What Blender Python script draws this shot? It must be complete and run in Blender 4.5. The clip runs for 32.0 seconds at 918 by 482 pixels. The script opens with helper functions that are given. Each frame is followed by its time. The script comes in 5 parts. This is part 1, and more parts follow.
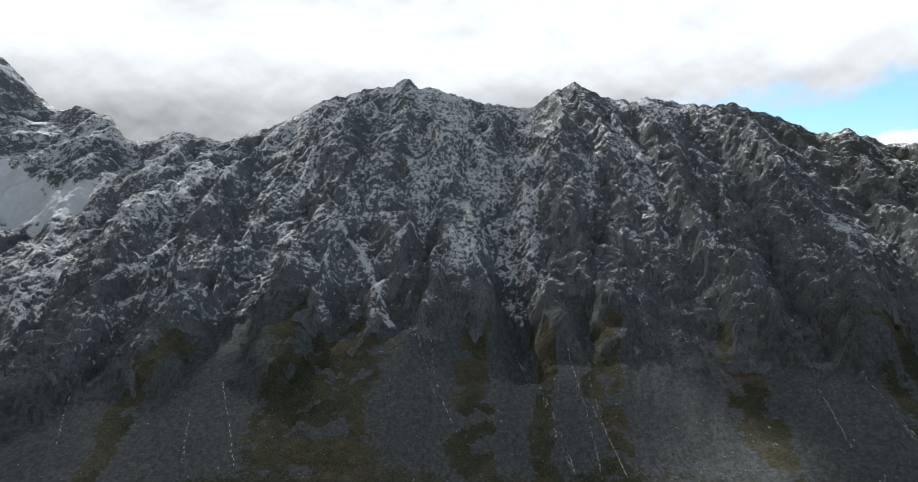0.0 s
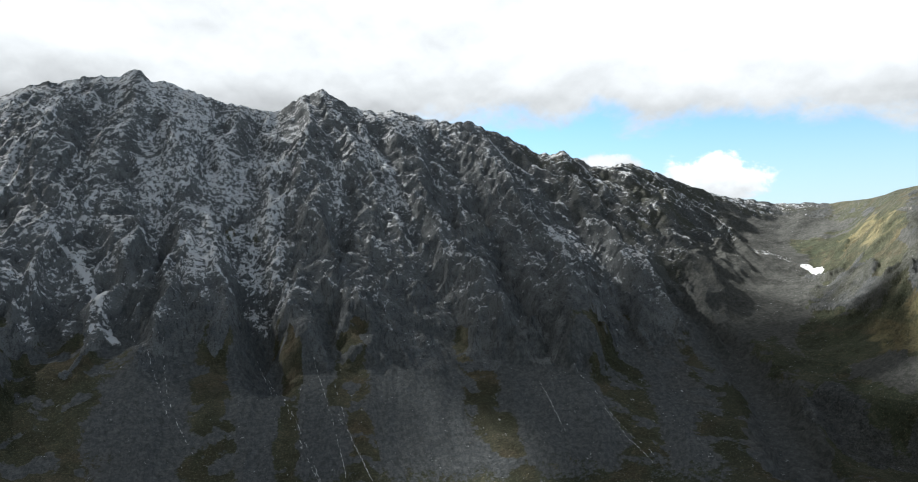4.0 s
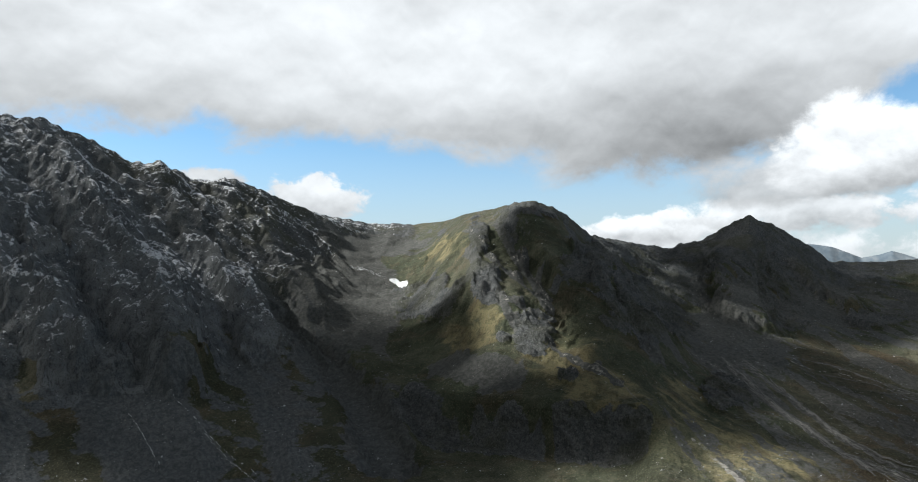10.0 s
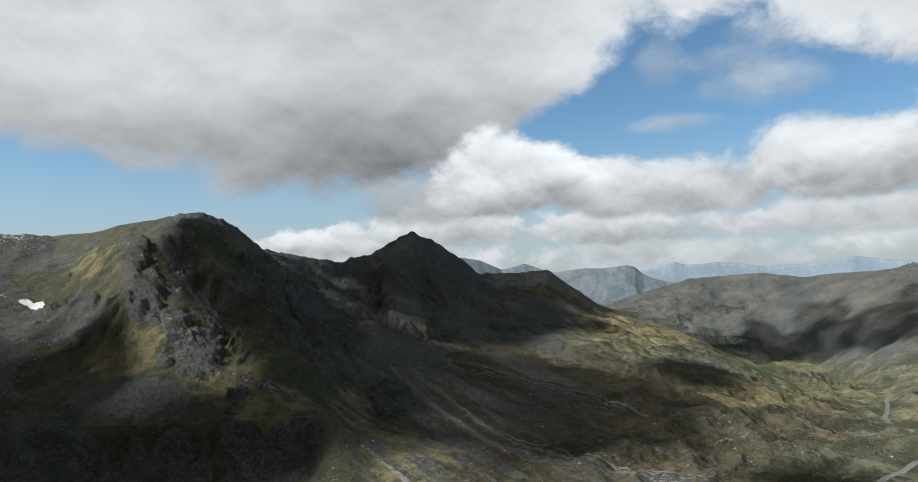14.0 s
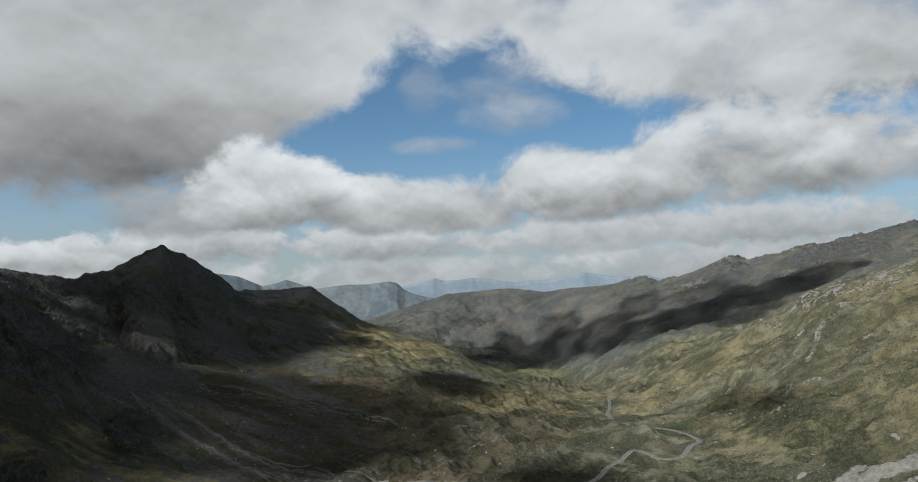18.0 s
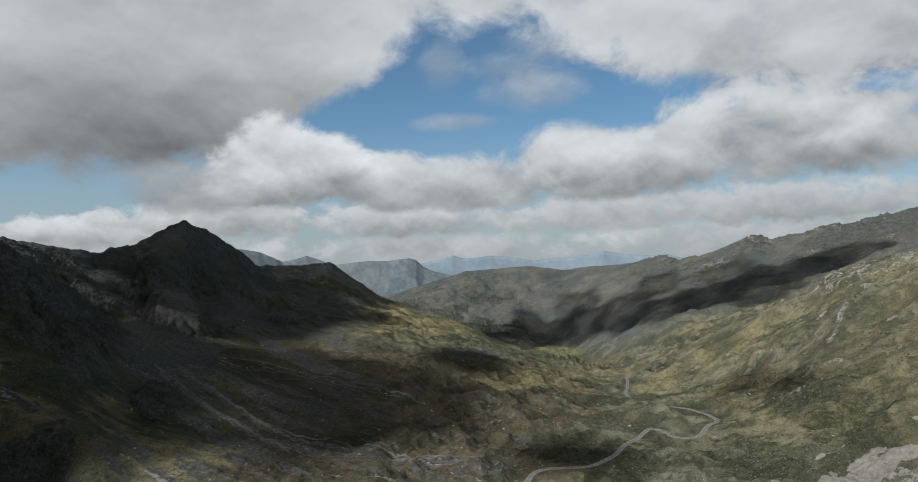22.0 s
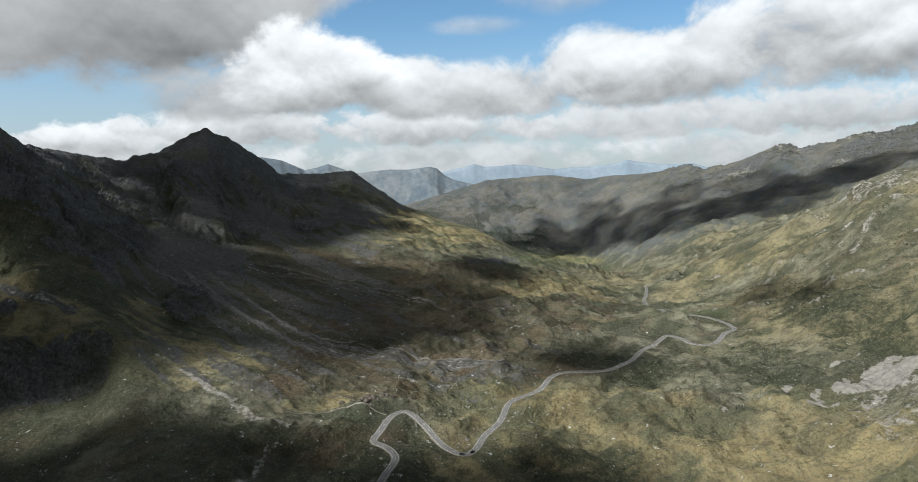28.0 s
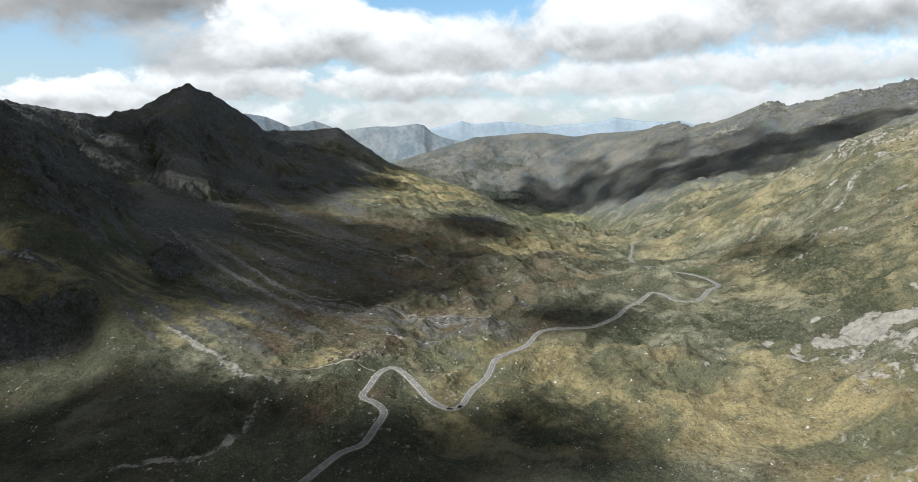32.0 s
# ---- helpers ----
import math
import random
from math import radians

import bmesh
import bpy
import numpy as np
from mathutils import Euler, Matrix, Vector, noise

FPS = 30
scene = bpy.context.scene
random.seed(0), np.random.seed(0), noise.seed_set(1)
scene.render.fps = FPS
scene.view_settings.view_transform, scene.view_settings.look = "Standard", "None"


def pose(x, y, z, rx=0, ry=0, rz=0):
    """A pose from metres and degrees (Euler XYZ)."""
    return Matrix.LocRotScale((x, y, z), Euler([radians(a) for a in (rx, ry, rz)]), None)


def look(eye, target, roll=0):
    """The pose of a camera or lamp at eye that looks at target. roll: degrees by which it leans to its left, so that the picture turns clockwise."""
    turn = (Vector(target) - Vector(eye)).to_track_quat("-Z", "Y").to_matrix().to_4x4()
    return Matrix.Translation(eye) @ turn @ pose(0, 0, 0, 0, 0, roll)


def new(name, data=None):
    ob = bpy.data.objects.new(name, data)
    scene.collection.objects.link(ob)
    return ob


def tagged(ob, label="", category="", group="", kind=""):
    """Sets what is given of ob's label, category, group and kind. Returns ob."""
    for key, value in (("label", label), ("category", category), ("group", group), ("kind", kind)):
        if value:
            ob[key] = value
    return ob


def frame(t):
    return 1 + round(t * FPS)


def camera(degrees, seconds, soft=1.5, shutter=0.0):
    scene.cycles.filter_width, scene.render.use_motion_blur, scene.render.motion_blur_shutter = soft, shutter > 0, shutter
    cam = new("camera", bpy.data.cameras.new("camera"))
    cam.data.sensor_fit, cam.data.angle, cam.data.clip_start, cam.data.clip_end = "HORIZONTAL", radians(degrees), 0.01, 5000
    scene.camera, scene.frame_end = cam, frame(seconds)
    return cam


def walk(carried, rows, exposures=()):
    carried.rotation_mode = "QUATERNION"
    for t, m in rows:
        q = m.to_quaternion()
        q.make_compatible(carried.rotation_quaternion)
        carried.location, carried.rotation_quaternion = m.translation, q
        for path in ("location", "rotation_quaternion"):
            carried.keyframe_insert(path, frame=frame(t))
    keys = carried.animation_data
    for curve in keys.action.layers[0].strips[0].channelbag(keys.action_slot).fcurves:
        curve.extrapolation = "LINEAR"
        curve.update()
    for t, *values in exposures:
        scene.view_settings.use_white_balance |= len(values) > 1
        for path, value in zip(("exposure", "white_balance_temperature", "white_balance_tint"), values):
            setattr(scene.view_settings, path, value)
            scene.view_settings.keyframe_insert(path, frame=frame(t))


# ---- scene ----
# An alpine pass. Bearings are degrees clockwise from +y, seen from the middle of the pass; heights count from the road's bend.
cam = camera(68.04, 32.0, 1.0)
EYE = (0.0, 0.0)
# seconds, turn, tilt, lean, height
TURN = [
    (0.0, 0.20, 0.51, 0.45, 200.0),
    (0.5, -2.52, 0.56, 0.42, 200.0),
    (1.0, -5.74, 0.65, 0.44, 200.0),
    (1.5, -8.46, 0.71, 0.43, 200.0),
    (2.0, -11.63, 0.78, 0.43, 200.0),
    (2.5, -12.43, 0.82, 0.40, 200.0),
    (3.0, -15.58, 0.90, 0.42, 200.0),
    (3.5, -18.28, 0.95, 0.39, 200.0),
    (5.5, -30.04, 1.26, 0.62, 200.0),
    (6.0, -33.22, 1.37, 0.67, 200.0),
    (6.5, -36.15, 1.46, 0.73, 200.0),
    (7.0, -39.59, 1.54, 0.69, 200.0),
    (7.5, -42.53, 1.58, 0.77, 200.0),
    (8.0, -45.95, 1.67, 0.81, 200.0),
    (8.5, -48.87, 1.75, 0.88, 200.0),
    (9.0, -51.26, 1.87, 0.96, 200.0),
    (9.5, -51.16, 1.95, 0.91, 200.0),
    (10.0, -53.38, 2.04, 0.88, 200.0),
    (10.5, -56.51, 2.11, 0.97, 200.0),
    (11.0, -60.16, 2.18, 1.06, 200.0),
    (11.5, -63.30, 2.22, 1.20, 200.0),
    (12.0, -66.95, 2.30, 1.30, 200.0),
    (12.5, -70.08, 2.38, 1.41, 200.0),
    (13.0, -73.50, 2.46, 1.49, 200.0),
    (13.5, -76.98, 2.53, 1.61, 200.0),
    (14.0, -80.41, 2.61, 1.70, 200.0),
    (14.5, -83.88, 2.68, 1.80, 200.0),
    (15.0, -87.31, 2.75, 1.90, 200.0),
    (15.5, -90.74, 2.81, 1.96, 200.0),
    (17.5, -100.35, 3.20, 2.02, 200.0),
    (18.0, -100.11, 3.35, 1.90, 200.0),
    (18.5, -99.89, 3.50, 1.81, 200.0),
    (19.0, -99.69, 3.61, 1.72, 200.0),
    (19.5, -99.48, 3.72, 1.63, 200.0),
    (20.0, -99.29, 3.60, 1.59, 200.0),
    (20.5, -99.07, 3.13, 1.55, 200.0),
    (21.0, -98.89, 2.60, 1.53, 200.0),
    (21.5, -98.71, 2.05, 1.48, 200.0),
    (22.0, -98.52, 1.49, 1.40, 200.0),
    (22.5, -98.33, 0.92, 1.37, 200.0),
    (23.0, -98.15, 0.36, 1.33, 200.0),
    (23.5, -97.98, -0.22, 1.31, 200.0),
    (24.0, -97.83, -0.84, 1.27, 200.0),
    (24.5, -97.66, -1.43, 1.25, 200.0),
    (25.0, -97.49, -2.05, 1.29, 200.0),
    (25.5, -97.35, -2.73, 1.27, 200.0),
    (27.5, -96.81, -5.52, 1.25, 200.0),
    (28.0, -96.73, -6.14, 1.25, 200.0),
    (28.5, -96.62, -6.74, 1.29, 200.0),
    (29.0, -96.53, -7.36, 1.29, 200.0),
    (29.5, -96.41, -7.93, 1.30, 200.0),
    (30.0, -96.31, -8.55, 1.32, 200.0),
    (30.5, -96.23, -9.16, 1.40, 200.0),
    (31.0, -96.16, -9.62, 1.35, 200.0),
    (31.5, -97.17, -9.76, 1.38, 200.0),
    (32.0, -97.78, -9.71, 1.12, 200.0),
]
EXPOSURES = [(0.0, 1.4), (6.0, 1.3), (9.0, 1.1), (12.0, 0.75), (15.0, 0.48), (19.0, 0.21), (23.0, 0.21), (26.0, 0.42), (28.0, 0.72), (30.0, 0.86), (32.0, 1.02)]
walk(cam, [(t, pose(*EYE, h, 90 + p, r, y)) for t, y, p, r, h in TURN], EXPOSURES)

# ---- light ----
SUN_BEARING, SUN_HEIGHT = -25.0, 42.0


def bearing(a, r, z=0.0):
    return Vector((r * math.sin(radians(a)), r * math.cos(radians(a)), z))


sun = new("sun", bpy.data.lights.new("sun", "SUN"))
sun.data.energy, sun.data.angle, sun.data.color = 5.0, radians(0.9), (1.0, 0.975, 0.92)
sun.matrix_world = look(bearing(SUN_BEARING, 3000, 3000 * math.tan(radians(SUN_HEIGHT))), (0, 0, 0))


class Nodes:
    """Shortcuts for node trees."""

    def __init__(self, tree):
        self.tree = tree
        tree.nodes.clear()

    def add(self, kind, **values):
        node = self.tree.nodes.new(kind)
        for key, value in values.items():
            if key == "operation":
                node.operation = value
        return node

    def put(self, socket, value):
        if isinstance(value, bpy.types.NodeSocket):
            self.tree.links.new(value, socket)
        elif value is not None:
            socket.default_value = value

    def math(self, op, a, b=None, c=None, clamp=False):
        node = self.tree.nodes.new("ShaderNodeMath")
        node.operation, node.use_clamp = op, clamp
        for socket, value in zip(node.inputs, (a, b, c)):
            self.put(socket, value)
        return node.outputs[0]

    def span(self, value, a, b, c=0.0, d=1.0, smooth=True):
        node = self.tree.nodes.new("ShaderNodeMapRange")
        node.interpolation_type = "SMOOTHSTEP" if smooth else "LINEAR"
        for socket, v in zip(node.inputs[:5], (value, a, b, c, d)):
            self.put(socket, v)
        return node.outputs[0]

    def mix(self, f, a, b):
        node = self.tree.nodes.new("ShaderNodeMix")
        node.data_type = "RGBA"
        self.put(node.inputs[0], f)
        for socket, v in ((node.inputs[6], a), (node.inputs[7], b)):
            self.put(socket, (*v, 1.0) if isinstance(v, tuple) and len(v) == 3 else v)
        return node.outputs[2]

    def noise(self, vector, scale, detail=4.0, rough=0.55, warp=0.0):
        node = self.tree.nodes.new("ShaderNodeTexNoise")
        self.put(node.inputs["Vector"], vector)
        node.inputs["Scale"].default_value, node.inputs["Detail"].default_value = scale, detail
        node.inputs["Roughness"].default_value, node.inputs["Distortion"].default_value = rough, warp
        return node.outputs[0]

    def attribute(self, name):
        node = self.tree.nodes.new("ShaderNodeAttribute")
        node.attribute_name = name
        return node.outputs["Fac"]

    def vector(self, x, y, z=0.0):
        node = self.tree.nodes.new("ShaderNodeCombineXYZ")
        for socket, v in zip(node.inputs, (x, y, z)):
            self.put(socket, v)
        return node.outputs[0]

    def scaled(self, vector, scale, turn=(0, 0, 0)):
        node = self.tree.nodes.new("ShaderNodeMapping")
        self.put(node.inputs[0], vector)
        node.inputs["Scale"].default_value, node.inputs["Rotation"].default_value = scale, turn
        return node.outputs[0]


# cumulus clouds from far to near: bearing, height over the horizon, half width, half height above and below, light of crown and base, softness, density
CUMULUS = [
    (72, 0.9, 16, 1.7, 2, 0.49, 0.38, 0.5, 0.9), (97, 0.9, 14, 1.5, 2, 0.47, 0.36, 0.6, 0.85), (122, 1.2, 16, 2, 2, 0.47, 0.35, 0.6, 0.9),
    (69.5, 2.4, 6.5, 1.7, 1.2, 0.58, 0.38, 0.25, 1), (41.5, 5.4, 4.6, 2.2, 1.6, 0.45, 0.34, 0.25, 1), (33.5, 6.9, 2.8, 1.2, 1, 0.43, 0.34, 0.3, 1),
    (79, 3.4, 9, 1.7, 1.3, 0.52, 0.36, 0.35, 0.95), (94, 3.2, 10, 1.9, 1.3, 0.52, 0.34, 0.35, 0.95), (109, 3.2, 11, 1.9, 1.3, 0.49, 0.33, 0.35, 0.95), (124, 3.6, 12, 2, 1.6, 0.47, 0.33, 0.35, 0.95),
    (104.5, 13.6, 5.4, 2.2, 1.6, 0.47, 0.36, 0.9, 0.6), (110, 17.8, 8, 2.4, 2, 0.49, 0.36, 0.8, 0.75), (101, 21.5, 9, 2.8, 2.2, 0.47, 0.36, 0.7, 0.85),
    (97.5, 15.6, 2.2, 3.0, 2.5, 0.46, 0.38, 0.9, 0.5), (103, 15.4, 4.5, 1.8, 1.4, 0.46, 0.38, 0.9, 0.5), (98.5, 11.4, 5, 1.0, 1.0, 0.44, 0.38, 0.8, 0.6),
    (129, 15.5, 14, 6.5, 4.6, 0.47, 0.25, 0.45, 1), (117, 16.2, 7.5, 3.2, 2.2, 0.47, 0.28, 0.5, 0.9),
    (126, 8.6, 13, 5.4, 3.6, 0.56, 0.29, 0.3, 1), (112, 6.9, 11, 4.2, 2.6, 0.54, 0.29, 0.3, 1), (100.5, 5.9, 7.5, 3.2, 2.2, 0.54, 0.3, 0.3, 1)]
FRONT = [(77.5, 6, 7, 2.8, 2.4, 0.38, 0.27, 0.5, 0.95), (92, 6.2, 6.5, 2.9, 2.2, 0.52, 0.3, 0.3, 1), (84.6, 7.2, 7.4, 4.8, 3, 0.6, 0.3, 0.25, 1)]
# the lower edge of the overcast and its light, by bearing
OVERCAST_EDGE = [(-180, -5), (-10, -2), (8, 5), (18, 9.8), (26, 10.0), (47, 9.6), (57, 8.8), (65, 7.0), (74, 5.4), (79, 7.0), (84, 10.0), (88, 12.2), (92, 15.0), (96, 18.6), (101, 19.2), (106, 18.0),
    (110, 16.0), (115, 13.6), (121, 12.4), (132, 12.0), (180, 14)]
OVERCAST_LIGHT = [(-180, 0.22), (-75, 0.22), (-38, 0.23), (-10, 0.23), (20, 0.25), (42, 0.30), (56, 0.28), (68, 0.23), (78, 0.20), (86, 0.23), (93, 0.34), (135, 0.36), (165, 0.22), (180, 0.22)]

world = bpy.data.worlds.new("sky")
scene.world, world.use_nodes = world, True
n = Nodes(world.node_tree)
coords = n.add("ShaderNodeTexCoord").outputs["Generated"]
split = n.add("ShaderNodeSeparateXYZ")
n.put(split.inputs[0], coords)
turned = n.math("DEGREES", n.math("ARCTAN2", split.outputs[0], split.outputs[1]))
height = n.math("DEGREES", n.math("ARCSINE", split.outputs[2]))


def by_bearing(table, low, high):
    """A value that runs from point to point of a table by bearing."""
    node = n.add("ShaderNodeValToRGB")
    ramp = node.color_ramp
    ramp.interpolation = "B_SPLINE" if low > 0 else "LINEAR"
    while len(ramp.elements) < len(table):
        ramp.elements.new(0.5)
    for element, (a, v) in zip(ramp.elements, table):
        w = (v - low) / (high - low)
        element.position, element.color = (a + 180) / 360, (w, w, w, 1)
    n.put(node.inputs[0], n.math("MULTIPLY_ADD", turned, 1 / 360, 0.5))
    return n.math("MULTIPLY_ADD", node.outputs[0], high - low, low)


def moved(z, scale):
    return n.vector(n.math("MULTIPLY", split.outputs[0], scale), n.math("MULTIPLY", split.outputs[1], scale), n.math("MULTIPLY", n.math("ADD", split.outputs[2], z), scale * 1.45))


lumps = n.noise(moved(0.0, 8.0), 1.0, 12.0, 0.62, 0.25)
lumps_up = n.noise(moved(0.03, 8.0), 1.0, 3.0, 0.42, 0.0)
lumps_soft = n.noise(moved(0.0, 8.0), 1.0, 3.0, 0.42, 0.0)
small_lumps = n.noise(moved(0.0, 22.0), 1.0, 10.0, 0.62, 0.25)
billow, billow_up = n.noise(moved(0.0, 26.0), 1.0, 5.0, 0.55, 0.3), n.noise(moved(0.010, 26.0), 1.0, 5.0, 0.55, 0.3)
small_ragged = n.math("MULTIPLY", n.math("SUBTRACT", small_lumps, 0.5), 3.2)
wide_lumps = n.noise(moved(0.3, 4.0), 1.0, 5.0, 0.5, 0.3)
ragged = n.math("MULTIPLY", n.math("SUBTRACT", lumps, 0.5), 2.8)
relief = n.math("ADD", n.math("MULTIPLY", n.math("SUBTRACT", lumps_soft, lumps_up), 0.95), n.math("ADD", n.math("MULTIPLY", n.math("SUBTRACT", billow, billow_up), 0.4), n.math("MULTIPLY", n.math("SUBTRACT", lumps, 0.5), 0.25)))

air = n.add("ShaderNodeTexSky")
air.sky_type, air.sun_disc = "NISHITA", False
air.sun_elevation, air.sun_rotation, air.altitude = radians(SUN_HEIGHT), radians(SUN_BEARING), 2400
scale = n.add("ShaderNodeVectorMath")
scale.operation = "SCALE"
n.put(scale.inputs[0], air.outputs[0])
scale.inputs["Scale"].default_value = 0.08
tint = n.add("ShaderNodeVectorMath")
tint.operation = "MULTIPLY"
n.put(tint.inputs[0], scale.outputs[0])
tint.inputs[1].default_value = (0.70, 1.0, 1.06)
colour = n.mix(n.span(height, -1.0, 13.0, 0.88, 0.06), tint.outputs[0], (0.285, 0.313, 0.34))
zenith = n.span(height, 24.0, 45.0, 1.0, 0.22)


def laid(below, cover, light):
    light = n.math("MULTIPLY", n.math("MAXIMUM", light, 0.08), zenith)
    paint = n.vector(n.math("MULTIPLY", light, 0.935), n.math("MULTIPLY", light, 0.985), n.math("MULTIPLY", light, 1.025))
    return n.mix(cover, below, paint)


def cumulus(below, a, e, wide, up, under, crown, base, softness, density):
    da = n.math("POWER", n.math("ABSOLUTE", n.math("DIVIDE", n.math("SUBTRACT", turned, a), wide)), 2.0)
    rise = n.math("SUBTRACT", height, e)
    tall = n.math("ADD", n.math("DIVIDE", n.math("MAXIMUM", rise, 0.0), up), n.math("DIVIDE", n.math("MINIMUM", rise, 0.0), under))
    shape = n.math("SUBTRACT", 1.0, n.math("ADD", da, n.math("MULTIPLY", tall, tall)))
    edge = small_ragged if up < 2.3 and e < 10 else ragged
    shape = n.math("ADD", shape, edge)
    cover = n.math("MULTIPLY", n.span(shape, -0.12, softness * 1.5 + 0.1), density)
    light = n.math("ADD", n.span(n.math("ADD", tall, n.math("MULTIPLY", edge, 0.7)), -0.8, 0.75, base, crown), n.math("MULTIPLY", relief, crown * 0.75))
    return laid(below, cover, light)


for one in CUMULUS:
    colour = cumulus(colour, *one)
over = n.math("ADD", n.math("DIVIDE", n.math("SUBTRACT", height, by_bearing(OVERCAST_EDGE, -6.0, 30.0)), 3.0), ragged)
over = n.math("MULTIPLY_ADD", n.math("SUBTRACT", wide_lumps, 0.5), 0.9, over)
veil = n.math("MULTIPLY_ADD", n.math("SUBTRACT", wide_lumps, 0.5), 0.16, by_bearing(OVERCAST_LIGHT, 0.1, 0.5))
veil = n.math("ADD", n.math("ADD", veil, n.span(height, 8.5, 17.0, -0.03, 0.18)), n.math("MULTIPLY", relief, 0.22))
veil = n.math("ADD", veil, n.span(over, 0.1, 0.9, 0.05, 0.0))
thin = n.math("MULTIPLY", n.span(turned, 92.0, 102.0), n.span(wide_lumps, 0.58, 0.42))
colour = laid(colour, n.math("MULTIPLY", n.span(over, -0.15, 0.75), n.math("MULTIPLY_ADD", thin, -0.6, 1.0)), veil)
for one in FRONT:
    colour = cumulus(colour, *one)
back = n.add("ShaderNodeBackground")
n.put(back.inputs[0], colour)
n.put(n.add("ShaderNodeOutputWorld").inputs[0], back.outputs[0])

# ---- materials ----


def material(name):
    m = bpy.data.materials.new(name)
    m.use_nodes = True
    k = Nodes(m.node_tree)
    shader = k.add("ShaderNodeBsdfPrincipled")
    k.put(k.add("ShaderNodeOutputMaterial").inputs[0], shader.outputs[0])
    place = k.add("ShaderNodeTexCoord").outputs["Object"]
    return m, k, shader, place


def bumped(k, shader, field, strength, distance):
    node = k.add("ShaderNodeBump")
    k.put(node.inputs["Height"], field)
    node.inputs["Strength"].default_value, node.inputs["Distance"].default_value = strength, distance
    k.put(shader.inputs["Normal"], node.outputs[0])


def land_material():
    m, k, shader, place = material("alpine_land")
    big = k.noise(place, 0.006, 5, 0.6)
    mid = k.noise(place, 0.035, 6, 0.62, 0.3)
    fine = k.noise(place, 0.22, 6, 0.7)
    fall = k.vector(k.math("MULTIPLY", k.attribute("across"), 6.5), k.math("MULTIPLY", k.attribute("along"), 26.0), 0.0)
    streak = k.noise(fall, 1.0, 8, 0.68, 0.5)
    east = k.span(k.attribute("across"), 21.0, 27.0)
    blocky = k.noise(k.scaled(place, (1.0, 1.0, 0.55)), 0.13, 8, 0.7, 0.4)
    streak = k.math("ADD", k.math("MULTIPLY", streak, k.math("SUBTRACT", 1.0, east)), k.math("MULTIPLY", blocky, east))
    patch = k.noise(place, 0.011, 8, 0.62, 0.6)
    rusty = k.noise(place, 0.018, 5, 0.65, 0.5)
    tuft = k.noise(place, 0.09, 7, 0.72, 0.4)
    grass = k.mix(k.span(big, 0.35, 0.65), (0.052, 0.064, 0.042), (0.092, 0.093, 0.067))
    grass = k.mix(k.math("MULTIPLY", k.attribute("pale"), k.span(patch, 0.38, 0.58, 0.85, 0.35)), grass, k.mix(k.span(mid, 0.4, 0.6), (0.200, 0.197, 0.148), (0.134, 0.140, 0.104)))
    grass = k.mix(k.span(rusty, 0.52, 0.62, 0.0, 0.55), grass, (0.087, 0.070, 0.048))
    grass = k.mix(k.attribute("meadow"), grass, (0.087, 0.112, 0.057))
    grass = k.mix(k.math("MULTIPLY", k.attribute("brown"), k.span(rusty, 0.35, 0.6, 0.35, 0.85)), grass, (0.084, 0.062, 0.041))
    golden = k.mix(k.span(rusty, 0.42, 0.60), (0.276, 0.237, 0.127), (0.182, 0.151, 0.081))
    golden = k.mix(k.span(patch, 0.48, 0.58), golden, (0.138, 0.140, 0.083))
    grass = k.mix(k.math("MULTIPLY", k.attribute("golden"), k.span(tuft, 0.60, 0.46, 0.55, 0.95)), grass, golden)
    calm = k.math("MULTIPLY_ADD", k.attribute("golden"), -0.5, 1.0)
    grass = k.mix(k.math("MULTIPLY", k.attribute("heath_shade"), k.span(tuft, 0.38, 0.55, 0.35, 0.85)), grass, (0.036, 0.044, 0.027))
    grass = k.mix(k.math("MULTIPLY", k.span(patch, 0.47, 0.60, 0.0, 0.55), calm), grass, (0.027, 0.035, 0.021))
    grass = k.mix(k.math("MULTIPLY", k.span(mid, 0.48, 0.66, 0.0, 0.45), calm), grass, (0.028, 0.034, 0.019))
    grass = k.mix(k.math("MULTIPLY", k.span(tuft, 0.53, 0.58, 0.0, 0.40), calm), grass, (0.021, 0.026, 0.014))
    grass = k.mix(k.math("MULTIPLY", k.span(tuft, 0.44, 0.37), k.span(patch, 0.44, 0.52, 0.45, 0.1)), grass, (0.162, 0.150, 0.099))
    grass = k.mix(k.math("MULTIPLY", k.span(fine, 0.63, 0.68), k.span(mid, 0.42, 0.58, 0.05, 0.7)), grass, (0.190, 0.195, 0.187))
    rock = k.mix(k.span(mid, 0.3, 0.7), (0.082, 0.093, 0.102), (0.170, 0.183, 0.192))
    rock = k.mix(k.span(streak, 0.50, 0.66, 0.0, 0.7), rock, (0.022, 0.025, 0.029))
    rock = k.mix(k.span(fine, 0.56, 0.66, 0.0, 0.5), rock, (0.16, 0.168, 0.17))
    rock = k.mix(k.math("MULTIPLY", east, 0.6), rock, k.mix(k.span(fine, 0.42, 0.62), (0.034, 0.037, 0.036), (0.100, 0.103, 0.098)))
    lichen = k.math("MULTIPLY", east, k.span(patch, 0.45, 0.6, 0.0, 0.55))
    rock = k.mix(lichen, rock, (0.062, 0.064, 0.040))
